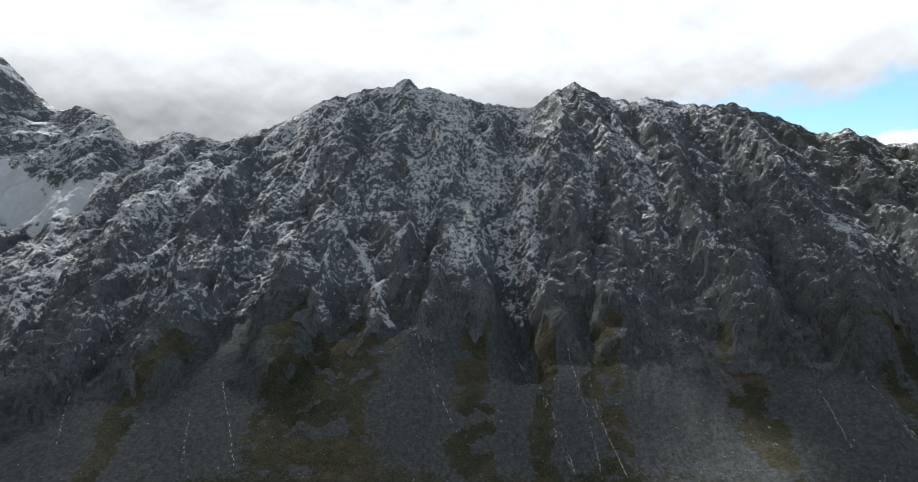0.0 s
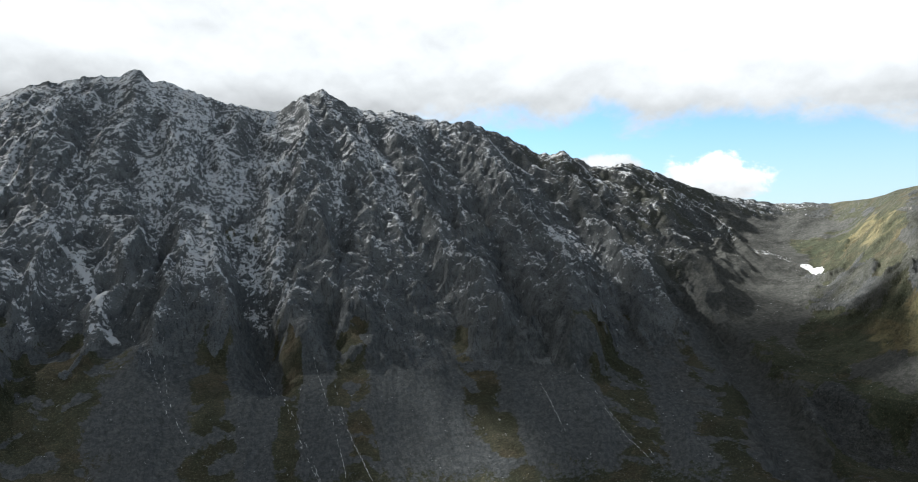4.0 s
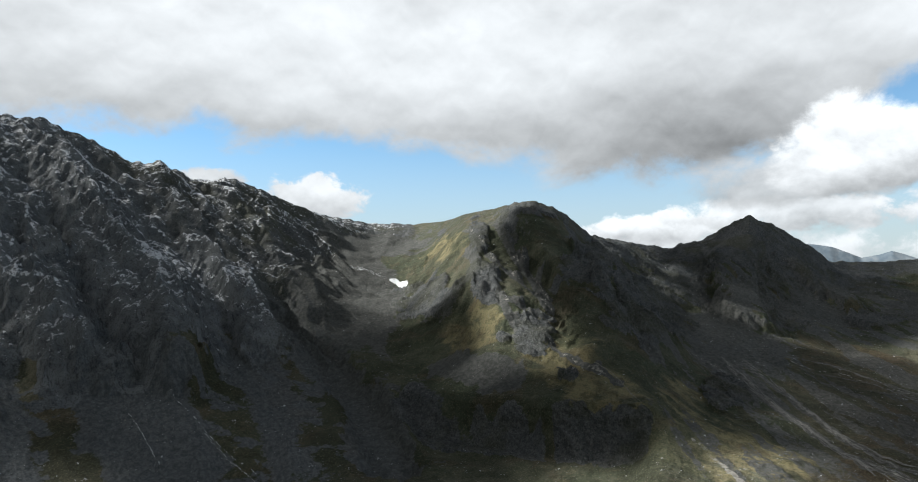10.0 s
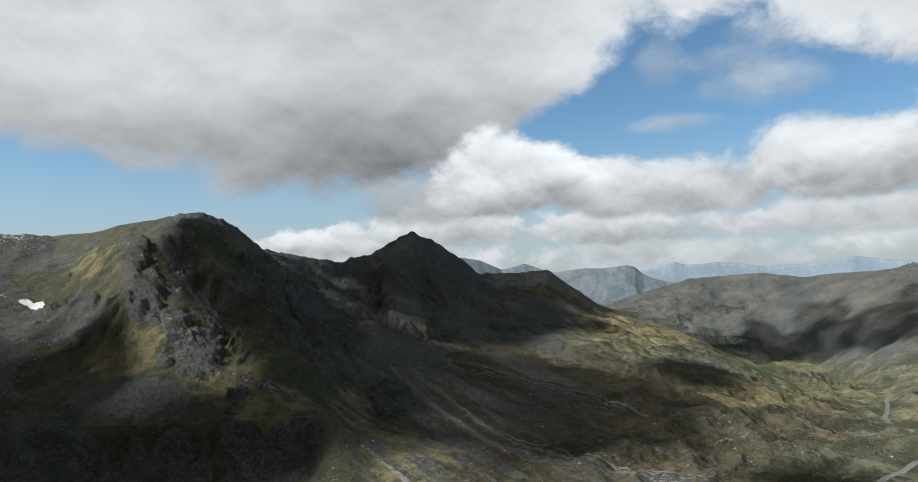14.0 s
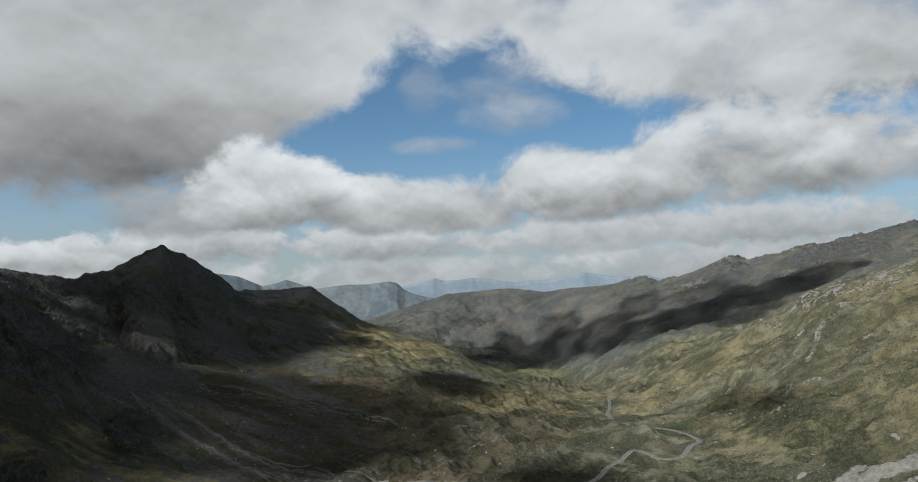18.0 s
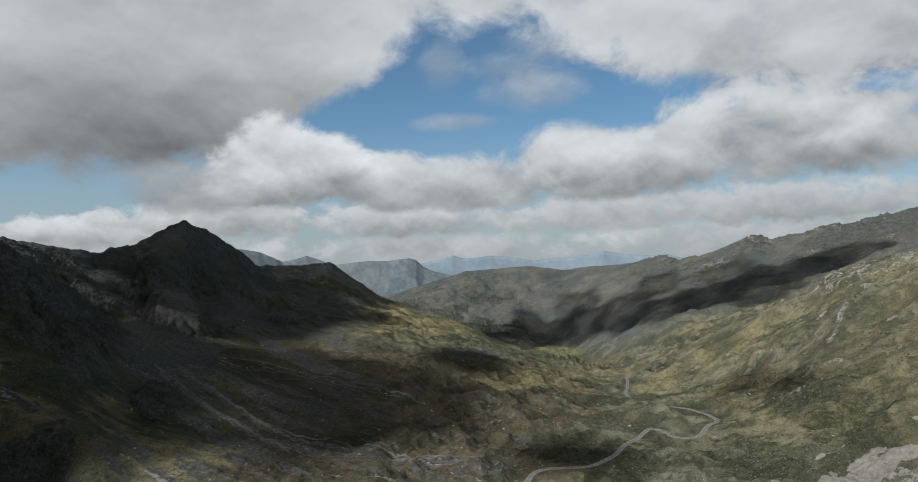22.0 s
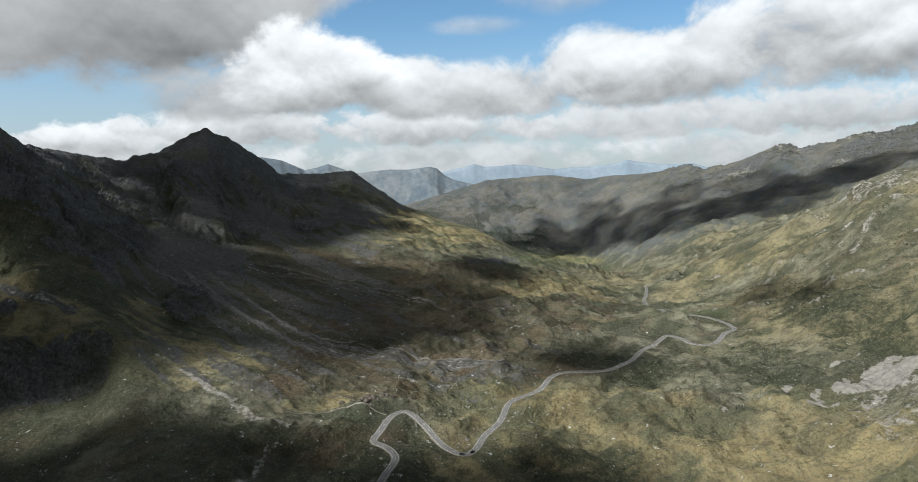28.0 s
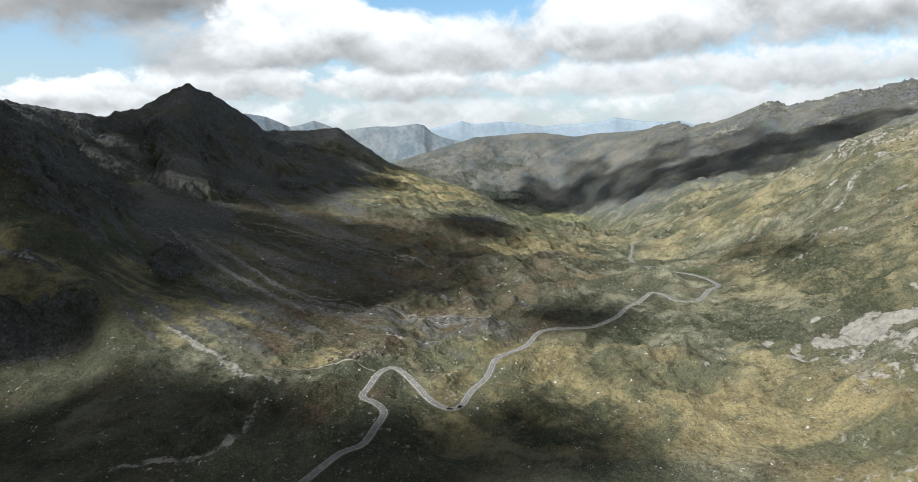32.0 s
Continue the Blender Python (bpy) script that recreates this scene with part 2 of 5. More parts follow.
    chip = k.noise(place, 0.55, 6, 0.72, 0.2)
    rock = k.mix(k.span(chip, 0.53, 0.57, 0.0, 0.5), rock, (0.017, 0.019, 0.021))
    rock = k.mix(k.span(chip, 0.43, 0.39, 0.0, 0.5), rock, (0.17, 0.178, 0.18))
    grass = k.mix(k.span(chip, 0.535, 0.565, 0.0, 0.42), grass, (0.026, 0.030, 0.018))
    grass = k.mix(k.span(chip, 0.44, 0.40, 0.0, 0.42), grass, (0.19, 0.176, 0.115))
    scree = k.mix(k.span(fine, 0.35, 0.65), (0.076, 0.085, 0.091), (0.126, 0.138, 0.145))
    scree = k.mix(k.span(streak, 0.46, 0.60, 0.0, 0.45), scree, (0.038, 0.044, 0.047))
    scree = k.mix(k.span(fine, 0.60, 0.68, 0.0, 0.35), scree, (0.16, 0.17, 0.172))
    scree = k.mix(k.span(chip, 0.54, 0.58, 0.0, 0.4), scree, (0.028, 0.032, 0.034))
    frost = k.span(k.attribute("snow"), 0.25, 0.8, 0.0, 0.25)
    rock = k.mix(frost, rock, (0.150, 0.164, 0.172))
    scree = k.mix(k.math("MULTIPLY", k.attribute("brown"), 0.7), scree, k.mix(k.span(fine, 0.4, 0.65), (0.060, 0.055, 0.047), (0.135, 0.126, 0.112)))
    scree = k.mix(k.math("MULTIPLY", east, 0.75), scree, k.mix(k.span(fine, 0.38, 0.64), (0.054, 0.056, 0.051), (0.104, 0.105, 0.096)))
    gravel = k.mix(k.span(fine, 0.3, 0.7), (0.175, 0.172, 0.16), (0.31, 0.302, 0.28))
    broken = k.math("MULTIPLY_ADD", k.math("SUBTRACT", k.math("ADD", mid, fine), 1.0), 1.1, 0.0)
    colour = grass
    for name, paint in (("scree", scree), ("rock", rock), ("gravel", gravel)):
        edge = k.span(k.math("ADD", k.attribute(name), broken), 0.40, 0.60)
        colour = k.mix(edge, colour, paint)
    # blue-grey tone that paints the haze of distance onto the far slopes
    haze_tone = k.mix(k.span(big, 0.35, 0.65), (0.072, 0.083, 0.096), (0.122, 0.120, 0.118))
    haze_tone = k.mix(k.span(k.attribute("along"), 7.3, 6.5, 0.0, 0.7), haze_tone, (0.068, 0.084, 0.090))
    colour = k.mix(k.math("MULTIPLY", k.attribute("haze_tint"), k.span(mid, 0.42, 0.58, 0.45, 0.85)), colour, haze_tone)
    geometry = k.add("ShaderNodeNewGeometry")
    lie = k.add("ShaderNodeSeparateXYZ")
    k.put(lie.inputs[0], geometry.outputs["Normal"])
    flat = k.math("MULTIPLY", k.math("SUBTRACT", lie.outputs[2], 0.72), 0.28)
    lie_of_snow = k.noise(place, 0.14, 8, 0.8, 0.4)
    grain = k.math("MULTIPLY_ADD", k.math("SUBTRACT", k.math("ADD", k.math("MULTIPLY", streak, 0.3), k.math("MULTIPLY", lie_of_snow, 0.7)), 0.5), 2.1, 0.5)
    drift = k.math("ADD", k.math("MULTIPLY_ADD", k.attribute("snow"), 0.36, flat), grain)
    deep = k.span(k.attribute("snow"), 0.75, 1.3)
    colour = k.mix(k.math("MULTIPLY", k.span(drift, 0.77, 0.82), k.math("MULTIPLY_ADD", deep, 0.22, 0.75)), colour, (0.68, 0.71, 0.75))
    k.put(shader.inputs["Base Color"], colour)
    shader.inputs["Roughness"].default_value = 0.95
    shader.inputs["Specular IOR Level"].default_value = 0.12
    bumped(k, shader, k.math("ADD", k.math("MULTIPLY", mid, 1.2), k.math("ADD", k.math("ADD", k.math("MULTIPLY_ADD", chip, 0.5, k.math("MULTIPLY", fine, 1.5)), k.math("MULTIPLY", tuft, 0.8)), k.math("MULTIPLY", k.math("MULTIPLY", streak, 0.9), k.math("MAXIMUM", k.attribute("rock"), k.attribute("scree"))))), 0.85, 4.5)
    return m


def plain(name, low, high, scale, rough=0.8, metal=0.0, bump_size=0.0, glow=0.0):
    """A two-toned surface with grain at two scales."""
    m, k, shader, place = material(name)
    coarse, fine = k.noise(place, scale, 4, 0.6), k.noise(place, scale * 9, 4, 0.6)
    tone = k.math("ADD", k.math("MULTIPLY", coarse, 0.65), k.math("MULTIPLY", fine, 0.35))
    colour = k.mix(k.span(tone, 0.35, 0.65), low, high)
    k.put(shader.inputs["Base Color"], colour)
    shader.inputs["Roughness"].default_value, shader.inputs["Metallic"].default_value = rough, metal
    if bump_size:
        bumped(k, shader, fine, 0.6, bump_size)
    # the glow brightens the far ranges in place of haze
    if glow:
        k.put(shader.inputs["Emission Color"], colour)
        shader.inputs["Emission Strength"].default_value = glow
    return m


LAND = land_material()
ASPHALT = plain("worn_asphalt", (0.085, 0.086, 0.086), (0.135, 0.135, 0.133), 0.15, 0.85)
LINE = plain("road_paint", (0.45, 0.45, 0.43), (0.62, 0.62, 0.6), 0.4, 0.7)
VERGE = plain("verge_gravel", (0.10, 0.097, 0.085), (0.19, 0.182, 0.16), 0.4, 0.95, 0.0, 0.1)
STONE = plain("grey_boulder", (0.09, 0.089, 0.083), (0.20, 0.195, 0.18), 0.25, 0.9, 0.0, 0.2)
REDSTONE = plain("rusty_boulder", (0.040, 0.034, 0.029), (0.098, 0.083, 0.070), 0.25, 0.9, 0.0, 0.2)
NEEDLES = plain("conifer_needles", (0.012, 0.022, 0.014), (0.03, 0.045, 0.024), 0.05, 0.9)
SHRUB = plain("alpine_shrub", (0.018, 0.026, 0.012), (0.045, 0.055, 0.022), 0.1, 0.9)
SNOW = plain("old_snow", (0.62, 0.64, 0.67), (0.8, 0.82, 0.85), 0.3, 0.8)
PATH = plain("trodden_gravel", (0.12, 0.115, 0.095), (0.21, 0.2, 0.17), 0.3, 0.95)
RUBBLE_STONE = plain("grey_rubble", (0.075, 0.074, 0.07), (0.15, 0.147, 0.14), 0.3, 0.95, 0.0, 0.2)
DARK_PAINT = plain("dark_car_paint", (0.02, 0.022, 0.026), (0.03, 0.032, 0.036), 2.0, 0.25, 0.3)
BLACK_PAINT = plain("black_car_paint", (0.012, 0.012, 0.013), (0.018, 0.018, 0.02), 2.0, 0.2, 0.2)
GLASS = plain("car_glass", (0.01, 0.012, 0.014), (0.016, 0.018, 0.02), 2.0, 0.05)
RUBBER = plain("tyre_rubber", (0.015, 0.015, 0.015), (0.025, 0.025, 0.025), 4.0, 0.9)


def vapour(name, clear):
    """Cloud that lets a share of the light through."""
    m, k, shader, place = material(name)
    k.put(shader.inputs["Base Color"], k.mix(k.noise(place, 0.004, 4), (0.80, 0.81, 0.83), (0.9, 0.9, 0.9)))
    shader.inputs["Roughness"].default_value = 1.0
    blend = k.add("ShaderNodeMixShader")
    blend.inputs[0].default_value = clear
    k.put(blend.inputs[1], shader.outputs[0])
    k.put(blend.inputs[2], k.add("ShaderNodeBsdfTransparent").outputs[0])
    out = [node for node in m.node_tree.nodes if node.bl_idname == "ShaderNodeOutputMaterial"][0]
    k.put(out.inputs[0], blend.outputs[0])
    return m


VAPOUR = {clear: vapour("cloud_vapour", clear) for clear in (0.06, 0.3, 0.4, 0.5, 0.6, 0.75)}
# far ranges: haze is put into the blue tint and a faint glow
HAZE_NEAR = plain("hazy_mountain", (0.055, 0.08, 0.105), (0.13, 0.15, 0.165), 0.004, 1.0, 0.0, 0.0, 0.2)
HAZE_FAR = plain("haze_blue_mountain", (0.11, 0.15, 0.19), (0.15, 0.19, 0.23), 0.004, 1.0, 0.0, 0.0, 0.42)

# ---- the plan: rings of bearing, distance and height ----
NEAR = [(-60, 300, -5), (0, 300, -15), (50, 280, -10), (80, 250, -4), (100, 240, -8), (125, 250, 0), (160, 260, 20), (220, 250, 10), (300, 300, -5)]
FOOT = [(-60, 600, 5), (-34, 600, -1), (0, 620, -32), (20, 620, -26), (34, 620, -13), (50, 600, 2), (62, 560, -4), (70, 540, 9), (78, 520, 6),
    (90, 530, 1), (97, 490, -8), (105, 610, -8), (115, 620, -5), (125, 560, 9), (133, 450, 32), (160, 500, 112), (220, 500, 94), (300, 600, 5)]
SLOPE = [(-60, 850, 65), (-34, 850, 58), (-23, 850, 81), (-13, 850, 96), (-5, 850, 103), (5, 850, 73), (13, 850, 88), (23, 860, 71), (30, 880, 100),
    (38, 900, 82), (45, 900, 70), (51, 800, 53), (56, 760, 58), (62, 720, 59), (68.6, 690, 62), (72, 740, 40), (78, 850, 27), (84, 880, 13),
    (90, 900, 0), (97, 900, -8), (105, 900, -8), (112, 930, -25), (119, 950, -19), (125, 800, 23), (133, 700, 58), (160, 800, 158), (220, 800, 158),
    (300, 850, 65)]
UPPER = [(-60, 1400, 273), (-34, 1400, 249), (-29, 1250, 257), (-23, 1100, 219), (-13, 1100, 258), (-5, 1100, 277), (5, 1100, 258), (13, 1100, 267),
    (23, 1120, 249), (30, 1150, 230), (36, 1180, 216), (41, 1250, 196), (44, 1300, 177), (48, 1350, 155), (51, 1190, 154), (53.5, 989, 152),
    (57, 902, 137), (60, 861, 117), (66, 978, 140), (71, 1209, 115), (76, 1500, 121), (80, 1500, 82), (85, 1600, 60), (90, 1600, 46),
    (95, 1500, 21), (100, 1400, -4), (105, 1350, -38), (110, 1300, -64), (115, 1300, -67), (119, 1200, -33), (124, 1100, 26), (130, 1000, 95),
    (134, 950, 117), (160, 1100, 238), (220, 1000, 252), (300, 1400, 273)]
CREST_WEST = [(-60, 1700, 624), (-40, 1700, 640), (-34.2, 1700, 608), (-32.6, 1700, 555), (-31.8, 1690, 525), (-30.7, 1650, 491), (-29.3, 1600, 497),
    (-27.3, 1550, 471), (-26.3, 1520, 424), (-25.3, 1500, 413), (-24.5, 1480, 416), (-22.8, 1450, 432), (-21.1, 1430, 424), (-19.3, 1420, 410),
    (-17.1, 1400, 427), (-13.9, 1390, 460), (-11.5, 1380, 493), (-9.1, 1370, 506), (-7.2, 1370, 521), (-5.8, 1370, 521), (-4.6, 1365, 540),
    (-3.3, 1365, 518), (-2.3, 1365, 520), (-0.3, 1370, 506), (2.2, 1380, 491), (4.6, 1390, 485), (6, 1390, 483), (7.1, 1375, 500)]
CREST_MID = [(9.5, 1360, 524), (10.5, 1360, 509), (11.9, 1365, 493), (14, 1370, 481), (15.6, 1370, 489), (17.4, 1375, 475), (19.6, 1380, 468),
    (21.8, 1385, 467), (23.9, 1390, 448), (25.5, 1395, 431), (27.8, 1400, 399), (29.7, 1400, 405), (31.2, 1410, 386), (32.6, 1420, 372),
    (35.2, 1440, 382), (37.5, 1470, 360), (41.4, 1580, 324), (43.8, 1680, 317), (46.2, 1750, 310), (49.9, 1750, 307), (52.1, 1589, 302),
    (53.9, 1442, 309), (56.4, 1326, 309), (58.5, 1262, 315), (59.9, 1245, 314), (61.8, 1262, 300)]
CREST_EAST = [(63.1, 1333, 282), (64.4, 1440, 258), (67.4, 1615, 248), (69.5, 1739, 240), (70.6, 1783, 231), (71.4, 1797, 247), (73.2, 1829, 254),
    (74.9, 1858, 291), (76.6, 1845, 312), (78.5, 1930, 287), (79.6, 1992, 262), (80.8, 2064, 236), (82.1, 2148, 192), (83.3, 2329, 192),
    (85.9, 2500, 191), (87.8, 2550, 200), (89.6, 2500, 139), (90.9, 2450, 102), (91.8, 2400, 74), (94.8, 2300, 31), (98, 2200, 0), (101, 2100, -47),
    (103.7, 1950, -74), (106, 1800, -88), (109.1, 1600, -82), (111.9, 1600, -91)]
CREST_NORTH = [(114.2, 1750, -62), (118.6, 1700, 3), (122.7, 1650, 73), (124.6, 1620, 101), (126.1, 1600, 119), (127.5, 1550, 157),
    (129.3, 1500, 179), (130.6, 1500, 184), (134, 1450, 213), (160, 1400, 397), (190, 1500, 492), (220, 1300, 406), (260, 1500, 519),
    (300, 1700, 624)]
BEHIND = [(-60, 2100, 533), (-34, 2100, 495), (-20, 2000, 340), (0, 1800, 453), (20, 1800, 389), (45, 2100, 237), (60, 2000, 235), (70, 2300, 120),
    (80, 2700, 35), (90, 3000, -41), (95, 3000, -94), (98, 3000, -147), (101, 3000, -184), (103.4, 3000, -222), (107, 2900, -223), (109, 2500, -205),
    (112, 2050, -139), (114, 2050, -110), (118, 2150, -75), (122, 2150, -18), (126, 2200, 31), (130, 2200, 96), (134, 2200, 154), (160, 2000, 340),
    (220, 2000, 340), (300, 2100, 533)]
BEYOND = [(-60, 2700, 294), (0, 2600, 291), (45, 2700, 153), (70, 2900, 48), (90, 3500, -88), (95, 3500, -119), (101, 3550, -173), (106, 3550, -217),
    (108, 3300, -170), (112, 2800, -94), (115, 2700, -36), (120, 2700, 30), (125, 2700, 96), (130, 2650, 168), (134, 2600, 214), (160, 2600, 291),
    (220, 2600, 291), (300, 2700, 294)]
FAR_CREST = [(-60, 3500, 139), (0, 3500, 139), (60, 3500, 17), (85, 3600, -39), (88, 4100, -58), (92, 4300, -25), (95.5, 4300, 42), (99, 4300, 117),
    (101.4, 4300, 125), (103.4, 4250, 141), (107.2, 4200, 119), (110.9, 4000, 144), (113.2, 3900, 159), (115.4, 3800, 190), (116.3, 3500, 163),
    (118, 3400, 188), (120.5, 3300, 235), (121.9, 3250, 268), (123.3, 3250, 245), (126, 3200, 278), (127.4, 3200, 301), (128.5, 3200, 295),
    (130.5, 3200, 329), (134, 3100, 362), (160, 3200, 312), (220, 3400, 200), (300, 3500, 139)]
EDGE = [(-60, 4600, -150), (60, 4600, -200), (100, 4680, -300), (150, 4600, -200), (220, 4600, -150), (300, 4600, -150)]
CREST = CREST_WEST + CREST_MID + CREST_EAST + CREST_NORTH
RINGS = [NEAR, FOOT, SLOPE, UPPER, CREST, BEHIND, BEYOND, FAR_CREST, EDGE]


def lattice(ix, iy, seed):
    v = ix.astype(np.uint32) * np.uint32(374761393) + iy.astype(np.uint32) * np.uint32(668265263) + np.uint32(seed * 974634777 % 4294967296)
    v = (v ^ (v >> np.uint32(13))) * np.uint32(1274126177)
    return ((v ^ (v >> np.uint32(16))) & np.uint32(0xFFF)).astype(np.intp)


TURNS = np.arange(4096) * (2 * math.pi / 4096)
TURN_X, TURN_Y = np.cos(TURNS).astype(np.float32), np.sin(TURNS).astype(np.float32)


def perlin(x, y, seed=0):
    x, y = np.asarray(x, np.float32), np.asarray(y, np.float32)
    x, y = np.broadcast_arrays(x, y)
    fx, fy = np.floor(x), np.floor(y)
    ix, iy = fx.astype(np.int32), fy.astype(np.int32)
    fx, fy = x - fx, y - fy
    u, v = fx * fx * (3 - 2 * fx), fy * fy * (3 - 2 * fy)
    total = 0
    for dx in (0, 1):
        for dy in (0, 1):
            a = lattice(ix + dx, iy + dy, seed)
            w = (u if dx else 1 - u) * (v if dy else 1 - v)
            total = total + w * (TURN_X[a] * (fx - dx) + TURN_Y[a] * (fy - dy))
    return total * 1.5


def fbm(x, y, octaves, seed=0, rough=0.5):
    total, amp = 0, 1.0
    for i in range(octaves):
        total = total + amp * perlin(x * 2 ** i + 17.3 * i, y * 2 ** i - 9.1 * i, seed + i)
        amp *= rough
    return total


def ridged(x, y, octaves, seed=0, rough=0.55):
    total, amp, norm = 0, 1.0, 0
    for i in range(octaves):
        total = total + amp * (1 - 2 * np.abs(perlin(x * 2 ** i + 5.7 * i, y * 2 ** i + 3.3 * i, seed + i)))
        norm += amp
        amp *= rough
    return total / norm


def peaks(x, y, octaves, seed=0, rough=0.55):
    """Ridges whose finer detail gathers on their backs and leaves the hollows smooth; 0 to 1."""
    total, amp, norm, keep = 0, 1.0, 0, 1.0
    for i in range(octaves):
        s = np.clip(1 - np.abs(perlin(x * 2 ** i + 7.7 * i, y * 2 ** i - 4.1 * i, seed + i)), 0, 1) ** 2
        total = total + amp * s * keep
        keep = np.clip(1.6 * s, 0.15, 1)
        norm += amp
        amp *= rough
    return total / norm


def step(x, a, b):
    t = np.clip((x - a) / (b - a), 0, 1)
    return t * t * (3 - 2 * t)


def bump(x, a, b, soft):
    return step(x, a - soft, a + soft) * (1 - step(x, b - soft, b + soft))




# columns by bearing, finer where the camera looks; rows between the rings
BEARINGS = np.concatenate([np.arange(-40, 138, 0.12), np.arange(138, 320, 2.0)])
ROWS = [18, 70, 170, 170, 190, 22, 60, 90, 12]


def ring(points, cells):
    p = np.array(points)
    a = np.where(BEARINGS > 300, BEARINGS - 360, BEARINGS)
    r, z = np.interp(a, p[:, 0], p[:, 1]), np.interp(a, p[:, 0], p[:, 2])
    if cells:
        fine = BEARINGS < 138
        for v in (r, z):
            v[fine] = np.convolve(np.pad(v[fine], 3 * cells, mode="edge"), GAUSS[cells], "valid")
    return r, z


GAUSS = {}
for cells in (1, 9):
    kernel = np.exp(-0.5 * (np.arange(-3 * cells, 3 * cells + 1) / cells) ** 2)
    GAUSS[cells] = kernel / kernel.sum()

lines = [(np.full(len(BEARINGS), 0.05), np.full(len(BEARINGS), -12.0))]
lines += [ring(p, 1 if p is CREST or p is FAR_CREST else 9) for p in RINGS]
dist, hgt, level = [], [], []
for i, count in enumerate(ROWS):
    (r0, z0), (r1, z1) = lines[i], lines[i + 1]
    for j in range(count + (i == len(ROWS) - 1)):
        t = j / count
        f = t
        if i == 2:
            cliff = bump(BEARINGS, 49, 68.6, 1.8)
            jag = 0.07 * fbm(BEARINGS * 0.22, 0 * BEARINGS, 2, 97)
            f = t + (step(t, 0.74 + jag, 0.96 + jag) - t) * cliff * 0.85
        dist.append(r0 + (r1 - r0) * t)
        hgt.append(z0 + (z1 - z0) * f)
        level.append(np.full(len(BEARINGS), i + t))
dist, hgt, level = np.array(dist), np.array(hgt), np.array(level)
A = np.broadcast_to(BEARINGS, dist.shape)
X, Y = dist * np.sin(np.radians(A)), dist * np.cos(np.radians(A))

# metres across and along the surface, so that steep faces get the same grain as flat ones
V = np.concatenate([np.zeros((1, A.shape[1])), np.cumsum(np.hypot(np.diff(dist, axis=0), np.diff(hgt, axis=0)), axis=0)])
U = np.radians(A) * np.clip(dist, 300, None)
# the edges of the zones wander
wander = fbm(X * 0.006, Y * 0.006, 5, 7)
AW, LW = A + 2.2 * wander, level + 0.16 * wander + 0.08 * fbm(X * 0.03, Y * 0.03, 3, 8)
down = np.clip((5 - level) / 2, 0, 1.6)
fan = 3 + (A - 3) / (1 + 0.85 * down) + 0.5 * fbm(X * 0.005, Y * 0.005, 3, 21)
crest_row = sum(ROWS[:5])
F, DOWN = fan * 24.0, V[crest_row] - V
blur, fray = fbm(U * 0.010, V * 0.010, 3, 203), fbm(U * 0.035, V * 0.035, 4, 205)
bend_u, bend_v = fbm(U * 0.008, V * 0.008, 3, 193), fbm(U * 0.008 + 40, V * 0.008, 3, 195)
rib = peaks(F / 66 + 0.35 * bend_u, DOWN / 320 + 0.3 * bend_v, 3, 31)
UW, VW = U + 22 * fbm(U * 0.018, V * 0.018, 3, 197), V + 22 * fbm(U * 0.018 + 40, V * 0.018, 3, 199)
# the beds of rock dip to both sides of the main gully
west, east = (peaks((0.64 * VW + 0.77 * h * UW) / 46, (0.64 * UW - 0.77 * h * VW) / 84, 5, 51, 0.6) for h in (-1, 1))
crags = west + (east - west) * step(A + 4 * blur, 3, 8)
chips = peaks(UW / 10, VW / 13, 3, 57, 0.65)
rock = step(rib + 1.6 * (LW - 3.12), 0.2, 0.45) * (1 - step(level, 5.6, 6)) * (1 - step(AW + 3.0 * (5 - level), 41, 45))
spur = fbm(X * 0.0045, Y * 0.0045, 5, 11)
rock = np.maximum(rock, bump(AW, 48.5, 61.4, 0.5) * bump(LW, 2.72, 2.99, 0.05))
rock = np.maximum(rock, bump(AW, 62.2, 69.3, 0.4) * bump(LW, 2.74, 2.98, 0.05))
rock = np.maximum(rock, bump(AW, 69, 84.5, 2) * step(LW, 4.1, 4.4) * (1 - step(level, 5.2, 5.6)))
rock = np.maximum(rock, bump(AW, 84, 91, 1) * bump(LW, 4.7, 5.4, 0.1) * 0.9)
rock = np.maximum(rock, step(AW + 3 * spur, 111, 118) * bump(LW, 7.25, 8.2, 0.2) * step(spur, -0.35, 0.0) * 0.9)
rock = np.maximum(rock, bump(AW, 57, 74, 1.5) * bump(LW, 4.45, 5.3, 0.15) * step(spur, -0.4, 0.0))
rock = np.maximum(rock, bump(AW, 42, 56, 1.0) * bump(LW, 4.7, 5.3, 0.1) * step(spur, -0.3, 0.05))
# patches of the slopes: bearing, angle over the horizon, half width and half height, in degrees
RISE = np.degrees(np.arctan2(hgt - 200, dist))


def patches(spots, low=2.0, high=5.3):
    total = np.zeros_like(A)
    for a, e, wide, tall in spots:
        box = (np.abs(A - a) < 2 * wide) & (np.abs(RISE - e) < 2 * tall) & (level > low) & (level < high)
        q = ((A[box] - a) / wide + 0.45 * blur[box]) ** 2 + ((RISE[box] - e) / tall + 0.35 * bend_v[box]) ** 2 + 0.8 * fray[box]
        total[box] = np.maximum(total[box], 1 - step(q, 0.65, 1.2))
    return total


